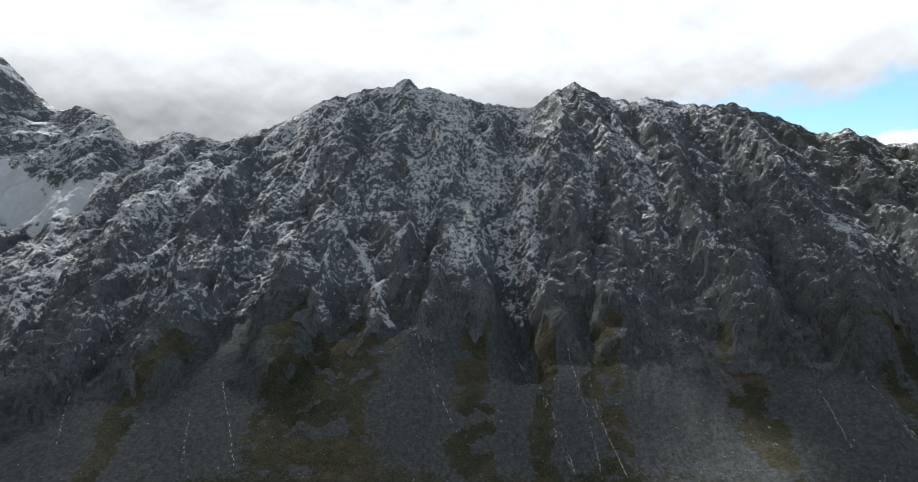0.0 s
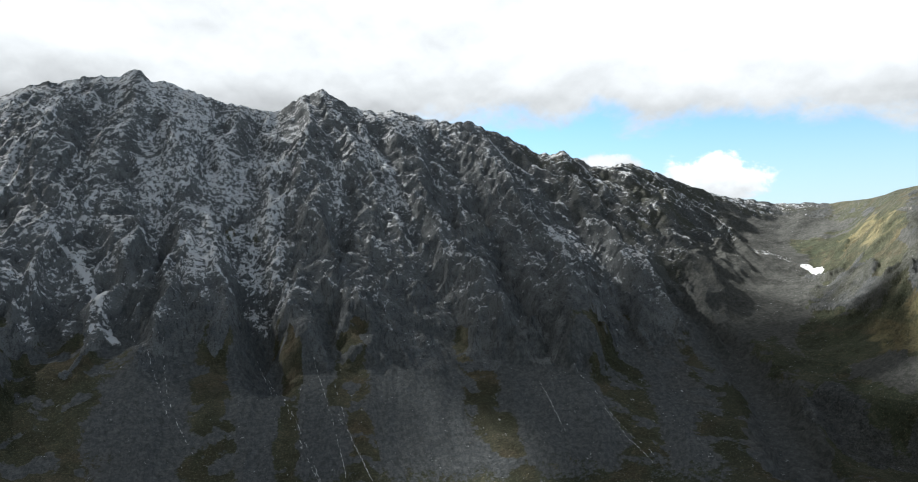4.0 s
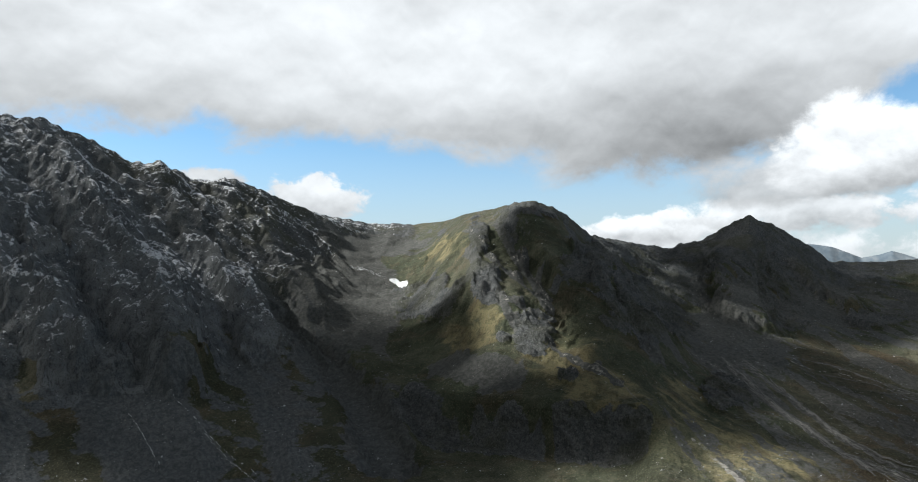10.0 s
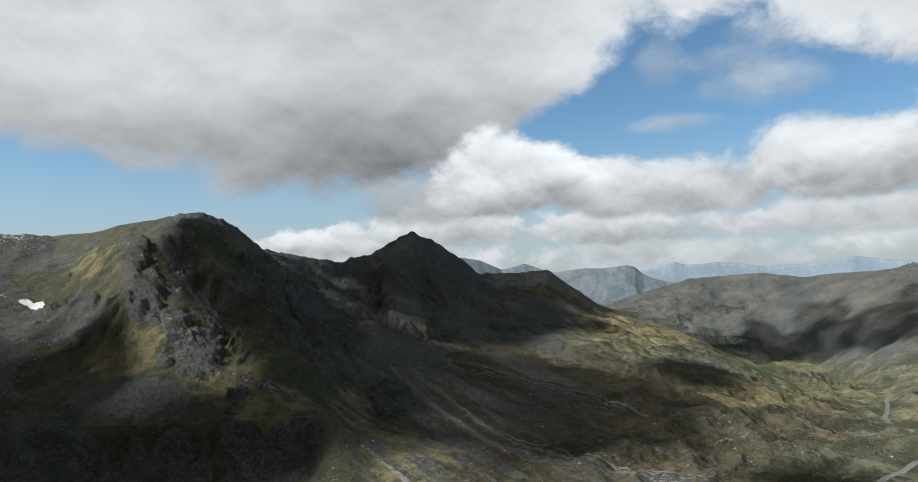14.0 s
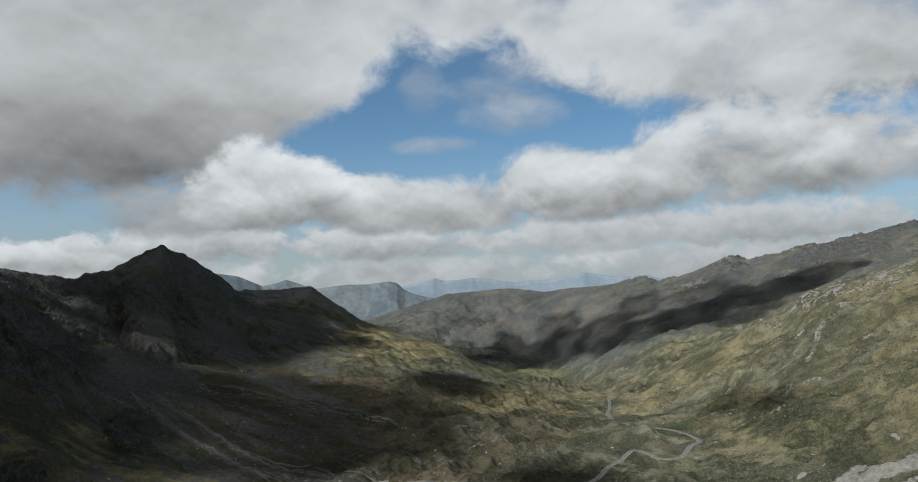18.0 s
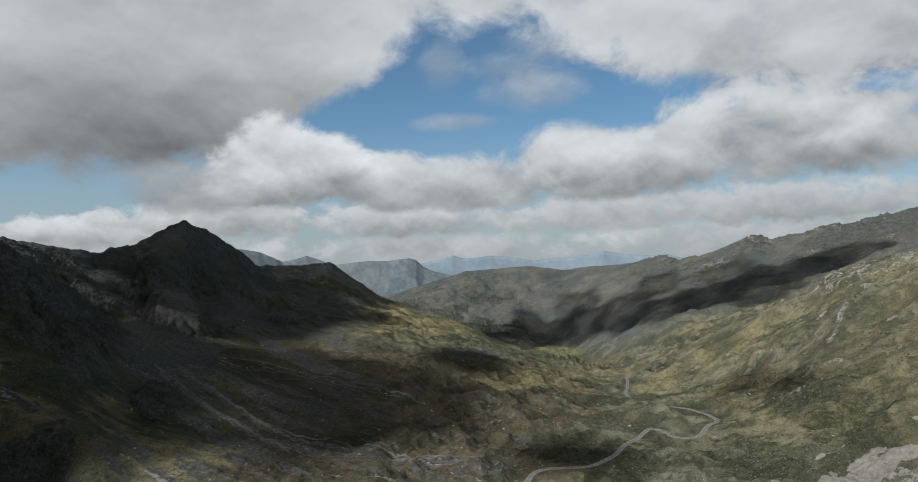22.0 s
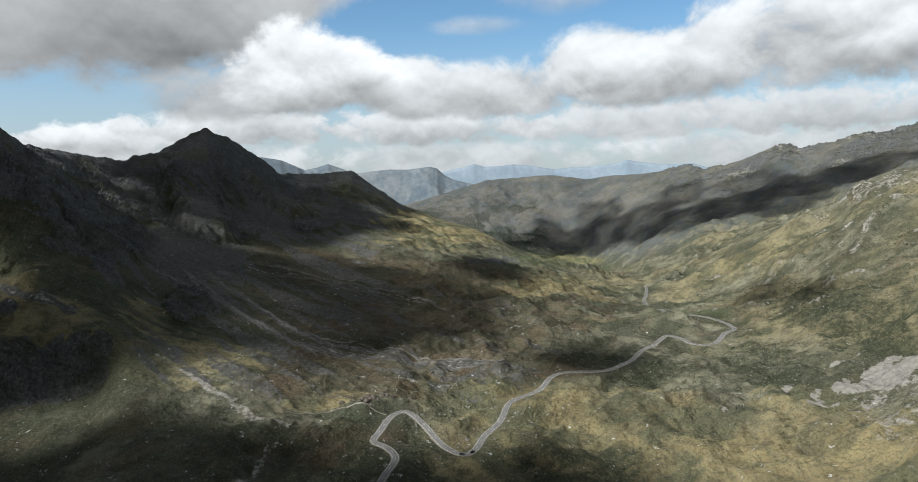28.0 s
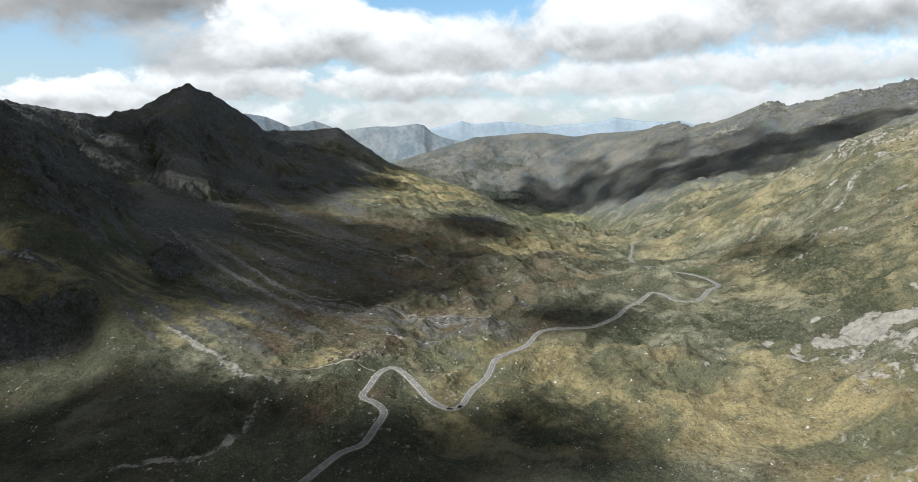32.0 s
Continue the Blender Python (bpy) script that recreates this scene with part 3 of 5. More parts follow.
CRAG_SPOTS = [(60.5, 4.4, 4.0, 0.9), (57.6, 2.6, 0.8, 1.5), (51.0, -3.7, 2.7, 1.7), (55.3, -2.8, 1.4, 1.5), (59.5, -6.0, 2.2, 1.7), (68.6, -4.1, 3.2, 3.0), (64.6, -2.2, 2.5, 2.0),
    (74.5, -10.6, 1.7, 1.3), (55.0, 1.4, 0.9, 1.8), (65.8, 0.4, 2.6, 1.4), (71.6, 0.8, 3.0, 1.1), (77.1, 0.4, 5.0, 3.0), (83.5, -1.2, 2.5, 1.7)]
DARK_SPOTS = [(84.8, -4.5, 1.8, 0.5), (79.0, -5.2, 1.2, 0.4), (99.5, -8.2, 2.0, 0.3), (62.2, -9.7, 0.8, 0.5), (57.0, -6.4, 0.7, 0.5)]
OLIVE_SPOTS = [(54.4, -5.7, 2.5, 1.6), (62.1, -8.3, 3.7, 2.1), (64.6, -10.8, 3.0, 1.6), (70.2, -13.1, 3.4, 3.0), (74.4, -14.5, 5.4, 2.2), (52.1, 0.5, 1.7, 1.5)]
# golden grass of terrace and knoll, with their sunlight put into the colour
SUNLIT_GOLD_SPOTS = [(95.9, -5.6, 5.4, 1.3), (103.3, -10.3, 3.2, 0.9), (92.0, -4.1, 3.0, 0.6)]
SCREE_SPOTS = [(55.3, -8.6, 3.3, 1.0), (44.2, -2.6, 3.0, 2.2), (42.7, -7.1, 2.2, 3.0), (46.5, -12.9, 2.7, 3.4), (48.1, 1.5, 3.0, 1.0), (72.6, -2.2, 2.2, 0.7),
    (79.1, -3.9, 3.7, 1.4), (76.3, -3.1, 2.0, 0.8), (37.0, -8.7, 2.0, 2.5), (73.4, -5.4, 3.0, 1.1), (76.2, -7.1, 3.4, 1.5), (88.0, -3.6, 3.0, 0.8)]
HILLTOP = [(129.6, -1.2, 3.4, 1.3), (126.0, -2.9, 2.2, 0.5), (133, -0.5, 3.0, 1.6)]
PALE_SPOTS = [(129.1, -1.6, 3.2, 2.1), (125.4, -3.3, 3.0, 0.7), (112.8, -4.8, 3.0, 0.6), (115.6, -8.5, 2.0, 0.7), (121.9, -6.9, 3.4, 1.5)]
FLOOR_GOLD = [(106.7, -20.7, 5.4, 1.7), (114.0, -20.7, 5.9, 2.0), (118.2, -22.5, 5.9, 2.2), (100.6, -19.4, 3.0, 1.0), (84.3, -18.8, 4.4, 0.7), (110.6, -18.8, 3.0, 0.7), (124.1, -19.1, 3.9, 1.7)]
RUST_SPOTS = [(104.7, -12.6, 5.9, 1.7), (99.2, -14.0, 4.9, 1.5), (91.4, -18.7, 2.0, 0.6), (104.7, -16.9, 4.9, 1.2), (86.1, -22.6, 5.4, 1.5)]
GREEN_SPOTS = [(115.6, -12.8, 3.0, 0.4), (104.7, -7.9, 3.9, 0.7)]
# dark brush; hill band and foreground spots also paint in cloud shade
HEATH_SHADE_SPOTS = [(125.2, -11.6, 4.9, 1.7), (121.8, -15.9, 3.4, 1.5), (111.5, -16.7, 3.9, 1.2), (127.6, -13.1, 3.9, 1.2), (91.1, -24.8, 5.9, 2.5), (106.7, -24.8, 5.9, 2.0)]
FLOOR_PALE = [(126.7, -22.0, 5.9, 3.0), (121.5, -18.5, 3.4, 2.0), (128.6, -17.6, 3.0, 2.0), (131.8, -19.5, 3.6, 2.6), (131.0, -24.5, 4.0, 3.0)]
crag_patch = np.maximum(patches(CRAG_SPOTS), patches(DARK_SPOTS))
golden_patch, scree_patch, pale_patch = np.maximum(0.7 * patches(OLIVE_SPOTS), patches(SUNLIT_GOLD_SPOTS)), patches(SCREE_SPOTS), patches(PALE_SPOTS, 2.0, 8.2)
aside = step(A, 42, 48)
rock = rock * (1 - aside * bump(level, 3.05, 4.9, 0.1) * np.maximum(golden_patch, scree_patch))
rock = np.maximum(rock, crag_patch)
# ribs and gullies fan out down the face
face = step(level, 2.75, 3.25) * (1 - step(level, 5.1, 5.6)) * (1 - step(A, 41, 46))
near_crest = 1 - 0.93 * bump(level, 4.9, 5.1, 0.08)
hgt = hgt + face * near_crest * (38 * (rib - 0.45))
columns = peaks(UW / 24, VW / 46, 5, 59, 0.62)
hgt = hgt + rock * near_crest * ((1 - aside) * (9.5 * (crags - 0.36) + 3.2 * (chips - 0.36)) + aside * (10 * (1 + 2.0 * step(level, 6, 7)) * (columns - 0.3) + 2.6 * (chips - 0.36)))
hgt = hgt + 5 * near_crest * crag_patch
folds = peaks(X * 0.0062 + 0.25 * wander, Y * 0.0062, 5, 43, 0.55) - 0.42
hgt = hgt + near_crest * bump(A, 46, 92, 3) * bump(level, 3.1, 5.3, 0.3) * (15 * folds) * (1 - 0.6 * bump(A, 70, 92, 3) * (1 - step(level, 4.2, 4.6)))
furrows = peaks(F / 40 + 0.3 * bend_u, DOWN / 900, 3, 61)
hgt = hgt + bump(level, 2.15, 3.0, 0.15) * (1 - step(A, 40, 46)) * 6 * (furrows - 0.45)
# the rough hillside and the hummocks of the valley
near_far = np.clip(dist / 1500, 0.3, 1.7)
soft = fbm(X * 0.0045, Y * 0.0045, 5, 61)
land = (1 - 0.8 * rock) * step(level, 0.6, 1.6) * (1 - step(level, 8.2, 8.8))
calm = 1 - 0.75 * bump(level, 4.9, 5.1, 0.1) - 0.5 * bump(level, 7.9, 8.1, 0.1)
calm = calm * (1 - 0.6 * bump(A, 69, 92, 3) * bump(level, 2.1, 4.3, 0.3))
calm = calm * (1 - 0.75 * step(level, 1.9, 2.4) * (1 - step(A, 42, 50)) * (1 - step(level, 2.9, 3.2)))
knolls = ridged(X * 0.010 + 0.3 * soft, Y * 0.010, 4, 65, 0.6) - 0.25
slanted = ridged((0.80 * X + 0.6 * Y) * 0.005, (0.8 * Y - 0.6 * X) * 0.016, 4, 67, 0.6) - 0.25
hills = np.maximum(step(A, 108, 114) * bump(level, 2.6, 5.2, 0.3), step(A, 99, 105) * bump(level, 5.2, 6.9, 0.25))
outcrop_lines = hills * step(slanted, 0.28, 0.5) * step(fbm(X * 0.01, Y * 0.01, 3, 191), -0.1, 0.2)
hgt = hgt + land * calm * (8 * soft * near_far + 2.2 * fbm(X * 0.03, Y * 0.03, 4, 71))
hgt = hgt + land * calm * (bump(A, 72, 300, 4) * bump(level, 1.6, 4.9, 0.3) * 15 * knolls * (1 - hills) + hills * (14 * slanted + 40 * (peaks((0.80 * X + 0.6 * Y) * 0.0022, (0.8 * Y - 0.6 * X) * 0.0050, 6, 63, 0.5) - 0.42)) * (1 - 0.75 * bump(level, 4.9, 5.1, 0.1)))
hgt = hgt + land * bump(level, 6.2, 8.0, 0.3) * bump(A, 88, 140, 4) * (50 * (peaks(X * 0.0018, Y * 0.0018, 6, 69, 0.55) - 0.42) + 8 * fbm(X * 0.008, Y * 0.008, 4, 75)) * (1 - 0.8 * bump(level, 7.9, 8.1, 0.1))
hgt = hgt + land * calm * bump(level, 1.6, 4.6, 0.3) * bump(A, 74, 300, 4) * 8 * (peaks(X * 0.018 + 0.2 * soft, Y * 0.018, 4, 79) - 0.42)
hgt = hgt + land * bump(level, 1.0, 2.6, 0.3) * (A > 60) * 2.4 * (ridged(X * 0.03, Y * 0.03, 3, 77) - 0.25)
hgt = hgt + 5 * bump(level, 4.9, 5.1, 0.1) * rock * fbm(A * 1.3, level * 0, 3, 81)
cliffs = bump(A, 48.5, 69.3, 0.6) * bump(level, 2.6, 3.1, 0.15)
dist = dist - cliffs * 11 * (peaks(U / 44 + 0.5 * bend_u, hgt / 60 + 0.6 * bend_v, 5, 97, 0.6) - 0.4)
dist = dist + rock * (2.5 - 1.2 * aside) * fbm(U * 0.03, V * 0.03, 5, 91, 0.6)
X, Y = dist * np.sin(np.radians(A)), dist * np.cos(np.radians(A))

# what covers the ground
# tongues of grass between the screes below the ribs
tongue = np.zeros_like(A)
for middle, half in ((-4.2, 2.5), (1.9, 0.8), (4.9, 0.5), (7.6, 0.7), (13.2, 0.6), (18.3, 0.9), (21.6, 1.2), (-11.5, 0.7)):
    tongue = np.maximum(tongue, np.exp(-((fan + 0.5 * blur - middle) / (half * (1 + 0.5 * bend_v))) ** 4))
tongue = tongue * bump(LW, 2.0, 3.12, 0.15) * step(fray + 0.6 * furrows, -0.3, 0.3)
scree = step(level, 1.9, 2.3) * (1 - step(level, 3.7, 3.9)) * (1 - step(AW, 40, 46)) * (0.92 - 0.85 * tongue)
scree = np.maximum(scree, bump(AW, 66, 90, 3) * bump(LW, 3.0, 4.5, 0.25) * step(fbm((0.62 * X - 0.78 * Y) * 0.02, (0.78 * X + 0.62 * Y) * 0.0035, 4, 111), -0.12, 0.25) * 0.9)
scree = np.maximum(scree, 0.58 * bump(AW, 68, 104, 4) * bump(LW, 2.1, 3.4, 0.3) * step(fbm((0.62 * X - 0.78 * Y) * 0.03, (0.78 * X + 0.62 * Y) * 0.004, 4, 113), 0.05, 0.3))
scree = np.maximum(scree, bump(AW, 38, 48.5, 0.8) * bump(LW, 3.2, 4.9, 0.2))
scree = np.maximum(scree, bump(AW, 43, 60, 1) * bump(LW, 4.5, 5.1, 0.15) * 0.4)
scree = np.maximum(scree, scree_patch)
cold = fbm(fan * 0.5, level * 0.8, 4, 151)
snow = np.interp(A, (-40, -25, -10, 0, 5.5, 8, 15, 30, 46), (0.50, 0.50, 0.48, 0.62, 0.62, 0.34, 0.32, 0.28, 0.1))
snow = snow - 0.02 + 0.45 * (rib - 0.45) + 0.8 * (crags - 0.36) + 0.3 * (chips - 0.36) + 0.12 * np.clip(level - 4, -1, 1) + 0.22 * cold
snow = snow * step(LW, 2.9 - 0.2 * (rib - 0.4), 3.25) * (1 - step(level, 5.2, 6)) * (1 - step(A, 46, 50)) * step(rock, 0.1, 0.6)
snow = np.minimum(snow, 1.0)
gravel = np.maximum(0.36 * outcrop_lines, 0.40 * patches(HILLTOP, 3.0, 5.2))
gravel = np.maximum(gravel, 0.44 * step(AW, 121, 127) * bump(LW, 4.45, 5.2, 0.15) * step(fbm(X * 0.011, Y * 0.011, 4, 135), -0.05, 0.2))
gravel = np.maximum(gravel, 0.42 * step(AW, 112, 120) * bump(LW, 7.1, 8.1, 0.2) * step(fbm(X * 0.006, Y * 0.006, 4, 133), 0.1, 0.35))
pale = step(A, 100, 118) * step(fbm(X * 0.008, Y * 0.008, 4, 131), -0.05, 0.3)
pale = np.clip(pale * 0.8 + 0.5 * step(A, 84, 96) * step(level, 1.0, 1.6) * (1 - step(level, 5.1, 5.6)) + 0.5 * step(A, 104, 114) * step(level, 1.2, 2.0) * (1 - step(level, 6.4, 6.9)), 0, 1.2)
# how strongly the far slopes take the painted haze
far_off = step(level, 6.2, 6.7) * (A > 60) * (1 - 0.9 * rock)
pale = np.maximum(pale, bump(AW, 66, 76, 1.5) * bump(LW, 1.9, 2.5, 0.2) * 0.8)
# golden meadow by the road, painted lighter where it lies in sun
golden = bump(AW, 94, 138, 3) * bump(dist + 60 * wander, 415 - 90 * step(A, 122, 130), 640 - 100 * step(A, 126, 130), 40) * step(soft, -0.5, 0.1)
golden = np.maximum(golden, 0.7 * bump(AW, 104, 124, 3) * bump(dist + 120 * wander, 1000, 1800, 120) * step(soft, -0.1, 0.35))
golden = np.maximum(golden, 0.55 * hills * step(fbm(X * 0.004, Y * 0.004, 4, 137), -0.25, 0.2))
golden = np.maximum(golden, np.maximum(golden_patch, 0.8 * patches(FLOOR_GOLD, 1.0, 4.0)))
heath_shade = np.maximum(patches(HEATH_SHADE_SPOTS, 1.0, 5.0), 0.7 * hills * (1 - step(slanted - 0.4 * blur, -0.3, 0.05)))
pale = np.maximum(pale, 0.9 * patches(FLOOR_PALE, 1.0, 3.0))
gravel = np.maximum(gravel, 0.36 * patches(FLOOR_PALE[2:], 1.0, 3.0))
pale = np.maximum(pale, np.maximum(pale_patch, hills * (0.25 + 0.75 * step(slanted + 0.3 * blur, -0.15, 0.3))))
brown = bump(AW, 80, 102, 2.5) * bump(dist + 90 * wander, 620, 1350, 60)
brown = np.maximum(brown, 0.45 * tongue)
brown = np.maximum(brown, patches(RUST_SPOTS, 1.0, 5.0))
meadow = np.maximum(bump(AW, 101, 108, 1.0) * bump(LW, 5.8, 6.35, 0.12), 0.7 * patches(GREEN_SPOTS, 1.0, 7.0))


def along(line, width, field, gain=1.0, ragged=0.5):
    """Lays a strip of that half width along a line of the plan into a field."""
    p = np.array(line, float)
    box = (X > p[:, 0].min() - 4 * width) & (X < p[:, 0].max() + 4 * width) & (Y > p[:, 1].min() - 4 * width) & (Y < p[:, 1].max() + 4 * width)
    x, y = X[box], Y[box]
    best = np.full(x.shape, 1e9)
    for (ax, ay), (bx, by) in zip(p[:-1], p[1:]):
        lx, ly = bx - ax, by - ay
        t = np.clip(((x - ax) * lx + (y - ay) * ly) / (lx * lx + ly * ly + 1e-9), 0, 1)
        best = np.minimum(best, np.hypot(x - ax - t * lx, y - ay - t * ly))
    best = best * (1 + ragged * fbm(x * 0.05, y * 0.05, 3, 141))
    field[box] = np.maximum(field[box], gain * (1 - step(best, 0.5 * width, 1.5 * width)))


ROAD_NEAR = [(375, 43), (387, 35), (402, 23), (408, 10), (426, 2), (446, -5), (462, 1), (472, 10), (489, 5), (515, -3), (528, -12), (523, -20),
    (504, -29), (481, -38), (469, -45), (462, -54), (470, -63), (492, -73), (518, -90), (558, -105), (579, -121), (599, -142), (626, -159),
    (635, -175)]
ROAD_FAR = [(633, -208), (642, -227), (674, -257), (714, -284), (731, -306), (752, -325), (763, -336), (754, -344), (736, -346), (720, -345), (708, -353), (706, -366),
    (716, -378), (738, -396), (752, -410)]
ROAD_END = [(775, -428), (812, -438), (842, -434), (875, -420), (915, -412), (985, -432), (1050, -452), (1110, -462), (1160, -472), (1261, -508), (1290, -524),
    (1343, -545), (1409, -571), (1571, -607)]
WASH = [(648, 209), (620, 177), (580, 145), (570, 127), (537, 107), (509, 76)]
TRACK = [(542, 80), (545, 39), (521, 0)]
BROOK = [(483, 83), (462, 86), (441, 87), (408, 95), (404, 112), (405, 156)]
SCREE_LONG = [(958, 268), (901, 219), (826, 163), (756, 107), (707, 47), (705, -14), (692, -75), (657, -144)]
SCREE_LOW = [(970, 241), (908, 177), (798, 105), (746, 49), (727, -2), (667, -97)]
SCREE_PALE = [(648, 44), (629, -1), (610, -33), (606, -71)]
SCREE_THIN = [(1080, 207), (1105, 140), (1066, 65), (1029, -25), (957, -89)]
FAN = [(487, -340), (471, -361), (463, -388), (449, -412), (425, -440)]
FAN_B = [(452, -362), (425, -376), (385, -365), (340, -345)]
STREAK_A = [(137, 724), (145, 677), (152, 626)]
STREAK_B = [(65, 878), (81, 822), (92, 712), (105, 633)]
STREAK_F = [(-74, 869), (-48, 808), (-29, 741)]
STREAK_H = [(406, 695), (405, 627), (399, 530)]
SNOW_GULLY = [(-175, 1000), (-146, 977), (-118, 923), (-101, 877), (-92, 860), (-110, 860)]
SNOW_TAIL = [(890, 1045), (916, 1013), (950, 975), (995, 942)]
SNOW_BOWL = [(1001, 905), (991, 868), (964, 862)]
GLACIER = [(-809, 1190), (-780, 1177), (-711, 1132), (-645, 1129)]
SNOW_NOTCH = [(-617, 1307), (-612, 1239), (-622, 1148)]
MAIN_GULLY = [(122, 1365), (74, 1172), (61, 1059), (67, 979), (69, 880), (76, 806)]
SCREE_CONE = [(645, 813), (633, 699), (575, 575), (493, 446)]
RUBBLE = [(533, 719), (518, 677), (489, 597)]
SCREE_SHELF = [(679, 532), (661, 474), (650, 418)]
TRAIL_TWO = [(698, 334), (684, 301), (642, 256)]
GULLY_PALE = [(907, 658), (757, 493), (702, 409)]
GULLY_PALE_B = [(1006, 665), (854, 516), (795, 441)]
SCREE_HIGH = [(1257, 457), (1307, 399), (1206, 303)]
SCREE_MID = [(947, 314), (912, 245), (820, 151), (717, 77)]
RIB_A = [(221, 1329), (166, 1118), (145, 917), (110, 846)]
RIB_B = [(361, 1294), (350, 1035), (351, 923), (353, 804)]
RIB_C = [(498, 1246), (473, 1014), (443, 843), (431, 716)]
RIB_D = [(-53, 1350), (-12, 1107), (2, 955), (23, 866)]
RIB_E = [(-212, 1322), (-194, 1012), (-222, 893), (-207, 753)]
RIB_F = [(-404, 1312), (-365, 924), (-342, 735)]
RIB_G = [(-541, 1289), (-484, 924), (-436, 666)]
RIB_H = [(-108, 1332), (-130, 1103), (-82, 975), (-33, 867)]
RIB_I = [(278, 1320), (251, 1068), (199, 921), (183, 816)]
RIB_J = [(682, 1188), (620, 956), (602, 825), (557, 738)]
RIB_K = [(810, 1145), (781, 983), (701, 799)]
RIB_L = [(398, 991), (375, 850), (379, 770)]
RIB_M = [(508, 1242), (503, 970), (505, 862), (439, 725)]
SPUR = [(1141, 834), (929, 692), (803, 610), (767, 600)]
SPUR_B = [(1108, 788), (888, 599), (759, 504)]
BUTTRESS = [(1240, 587), (903, 394), (904, 346), (846, 295)]
PEAK_RIB = [(1788, 422), (1528, 403), (1249, 304)]
PEAK_RIB_B = [(1706, 279), (1675, 211)]
PEAK_RIB_C = [(1066, 622), (907, 486), (856, 415), (733, 321)]
LEDGE_A = [(1967, -1065), (1973, -1248), (1258, -853)]
LEDGE_B = [(2649, -1044), (2598, -1118), (2553, -1194)]
LEDGE_C = [(3009, -1035), (2938, -1096)]
LEDGE_D = [(1432, -626), (1558, -750), (1950, -1025)]
LEDGE_E = [(1230, -591), (1227, -645), (1142, -669)]
LEDGE_F = [(1030, -619), (1056, -659), (1013, -659)]
LEDGE_G = [(855, -640), (862, -657), (885, -690)]
LEDGE_H = [(806, -534), (795, -564), (762, -583)]
LEDGE_I = [(1184, -878), (1103, -869), (1067, -893)]
SEAM_A = [(683, -86), (657, -126), (644, -169)]
SEAM_B = [(841, -145), (848, -182), (916, -236)]
SEAM_C = [(758, -199), (769, -227), (781, -256)]
SEAM_D = [(858, -235), (797, -232), (769, -236)]
CHUTE_A = [(1007, 736), (867, 585), (822, 513), (795, 441)]
CHUTE_B = [(761, 489), (770, 457), (713, 391), (677, 297)]
CHUTE_C = [(894, 559), (860, 509), (809, 451)]
TERRACE = [(1860, 5), (1980, -99), (1805, -231)]
along(WASH, 4, gravel, 0.52)
for line in (LEDGE_A, LEDGE_B, LEDGE_C, LEDGE_D, LEDGE_E, LEDGE_F, LEDGE_G, LEDGE_H, LEDGE_I):
    along(line, 4.5, gravel, 0.46, 0.9)
    back = np.zeros_like(A)
    along(line, 12, back, 1.0, 0.6)
    hgt = hgt + 7 * back
for line in (SEAM_A, SEAM_B, SEAM_C, SEAM_D):
    along(line, 3, gravel, 0.38, 0.9)
for line in (CHUTE_A, CHUTE_B, CHUTE_C):
    along(line, 5, scree, 1.0, 0.8)
    along(line, 2, gravel, 0.42, 0.8)
# terrace strip: golden grass plus painted sunlight
along(TERRACE, 45, golden, 0.9, 0.7)
along(WASH, 26, pale, 1.2)
along(BROOK, 4.5, gravel, 0.52)
along(SCREE_LONG, 1.8, gravel, 0.5)
along(SCREE_LONG, 8, scree, 0.8)
along(SCREE_LOW, 7, scree, 0.8)
along(SCREE_LOW, 1.6, gravel, 0.45)
along(SCREE_PALE, 3, gravel, 0.42)
along(SCREE_THIN, 2.2, gravel, 0.55)
along(FAN[1:], 19, gravel, 0.85, 0.9)
along(FAN[1:], 30, gravel, 0.42, 1.1)
along(FAN_B, 16, gravel, 0.46, 1.2)
along(FAN, 60, pale, 1.2)
along(SCREE_MID, 7, scree, 0.85)
along(SCREE_MID, 1.8, gravel, 0.48)
along(MAIN_GULLY, 14, scree, 1.0)
along(SCREE_CONE, 26, scree, 1.0)
along(RUBBLE, 30, scree, 0.9)
along(SCREE_SHELF, 22, scree, 1.0)
along(SCREE_HIGH, 30, scree, 0.8)
for line in (GULLY_PALE, GULLY_PALE_B):
    along(line, 7, scree, 0.9)
along(SNOW_GULLY, 7, snow, 1.1)
along(SNOW_TAIL, 9, snow, 0.55)
along(SNOW_BOWL, 7, snow, 2.2, 0.2)
along(GLACIER, 38, snow, 1.9)
along(SNOW_NOTCH, 12, snow, 0.9)
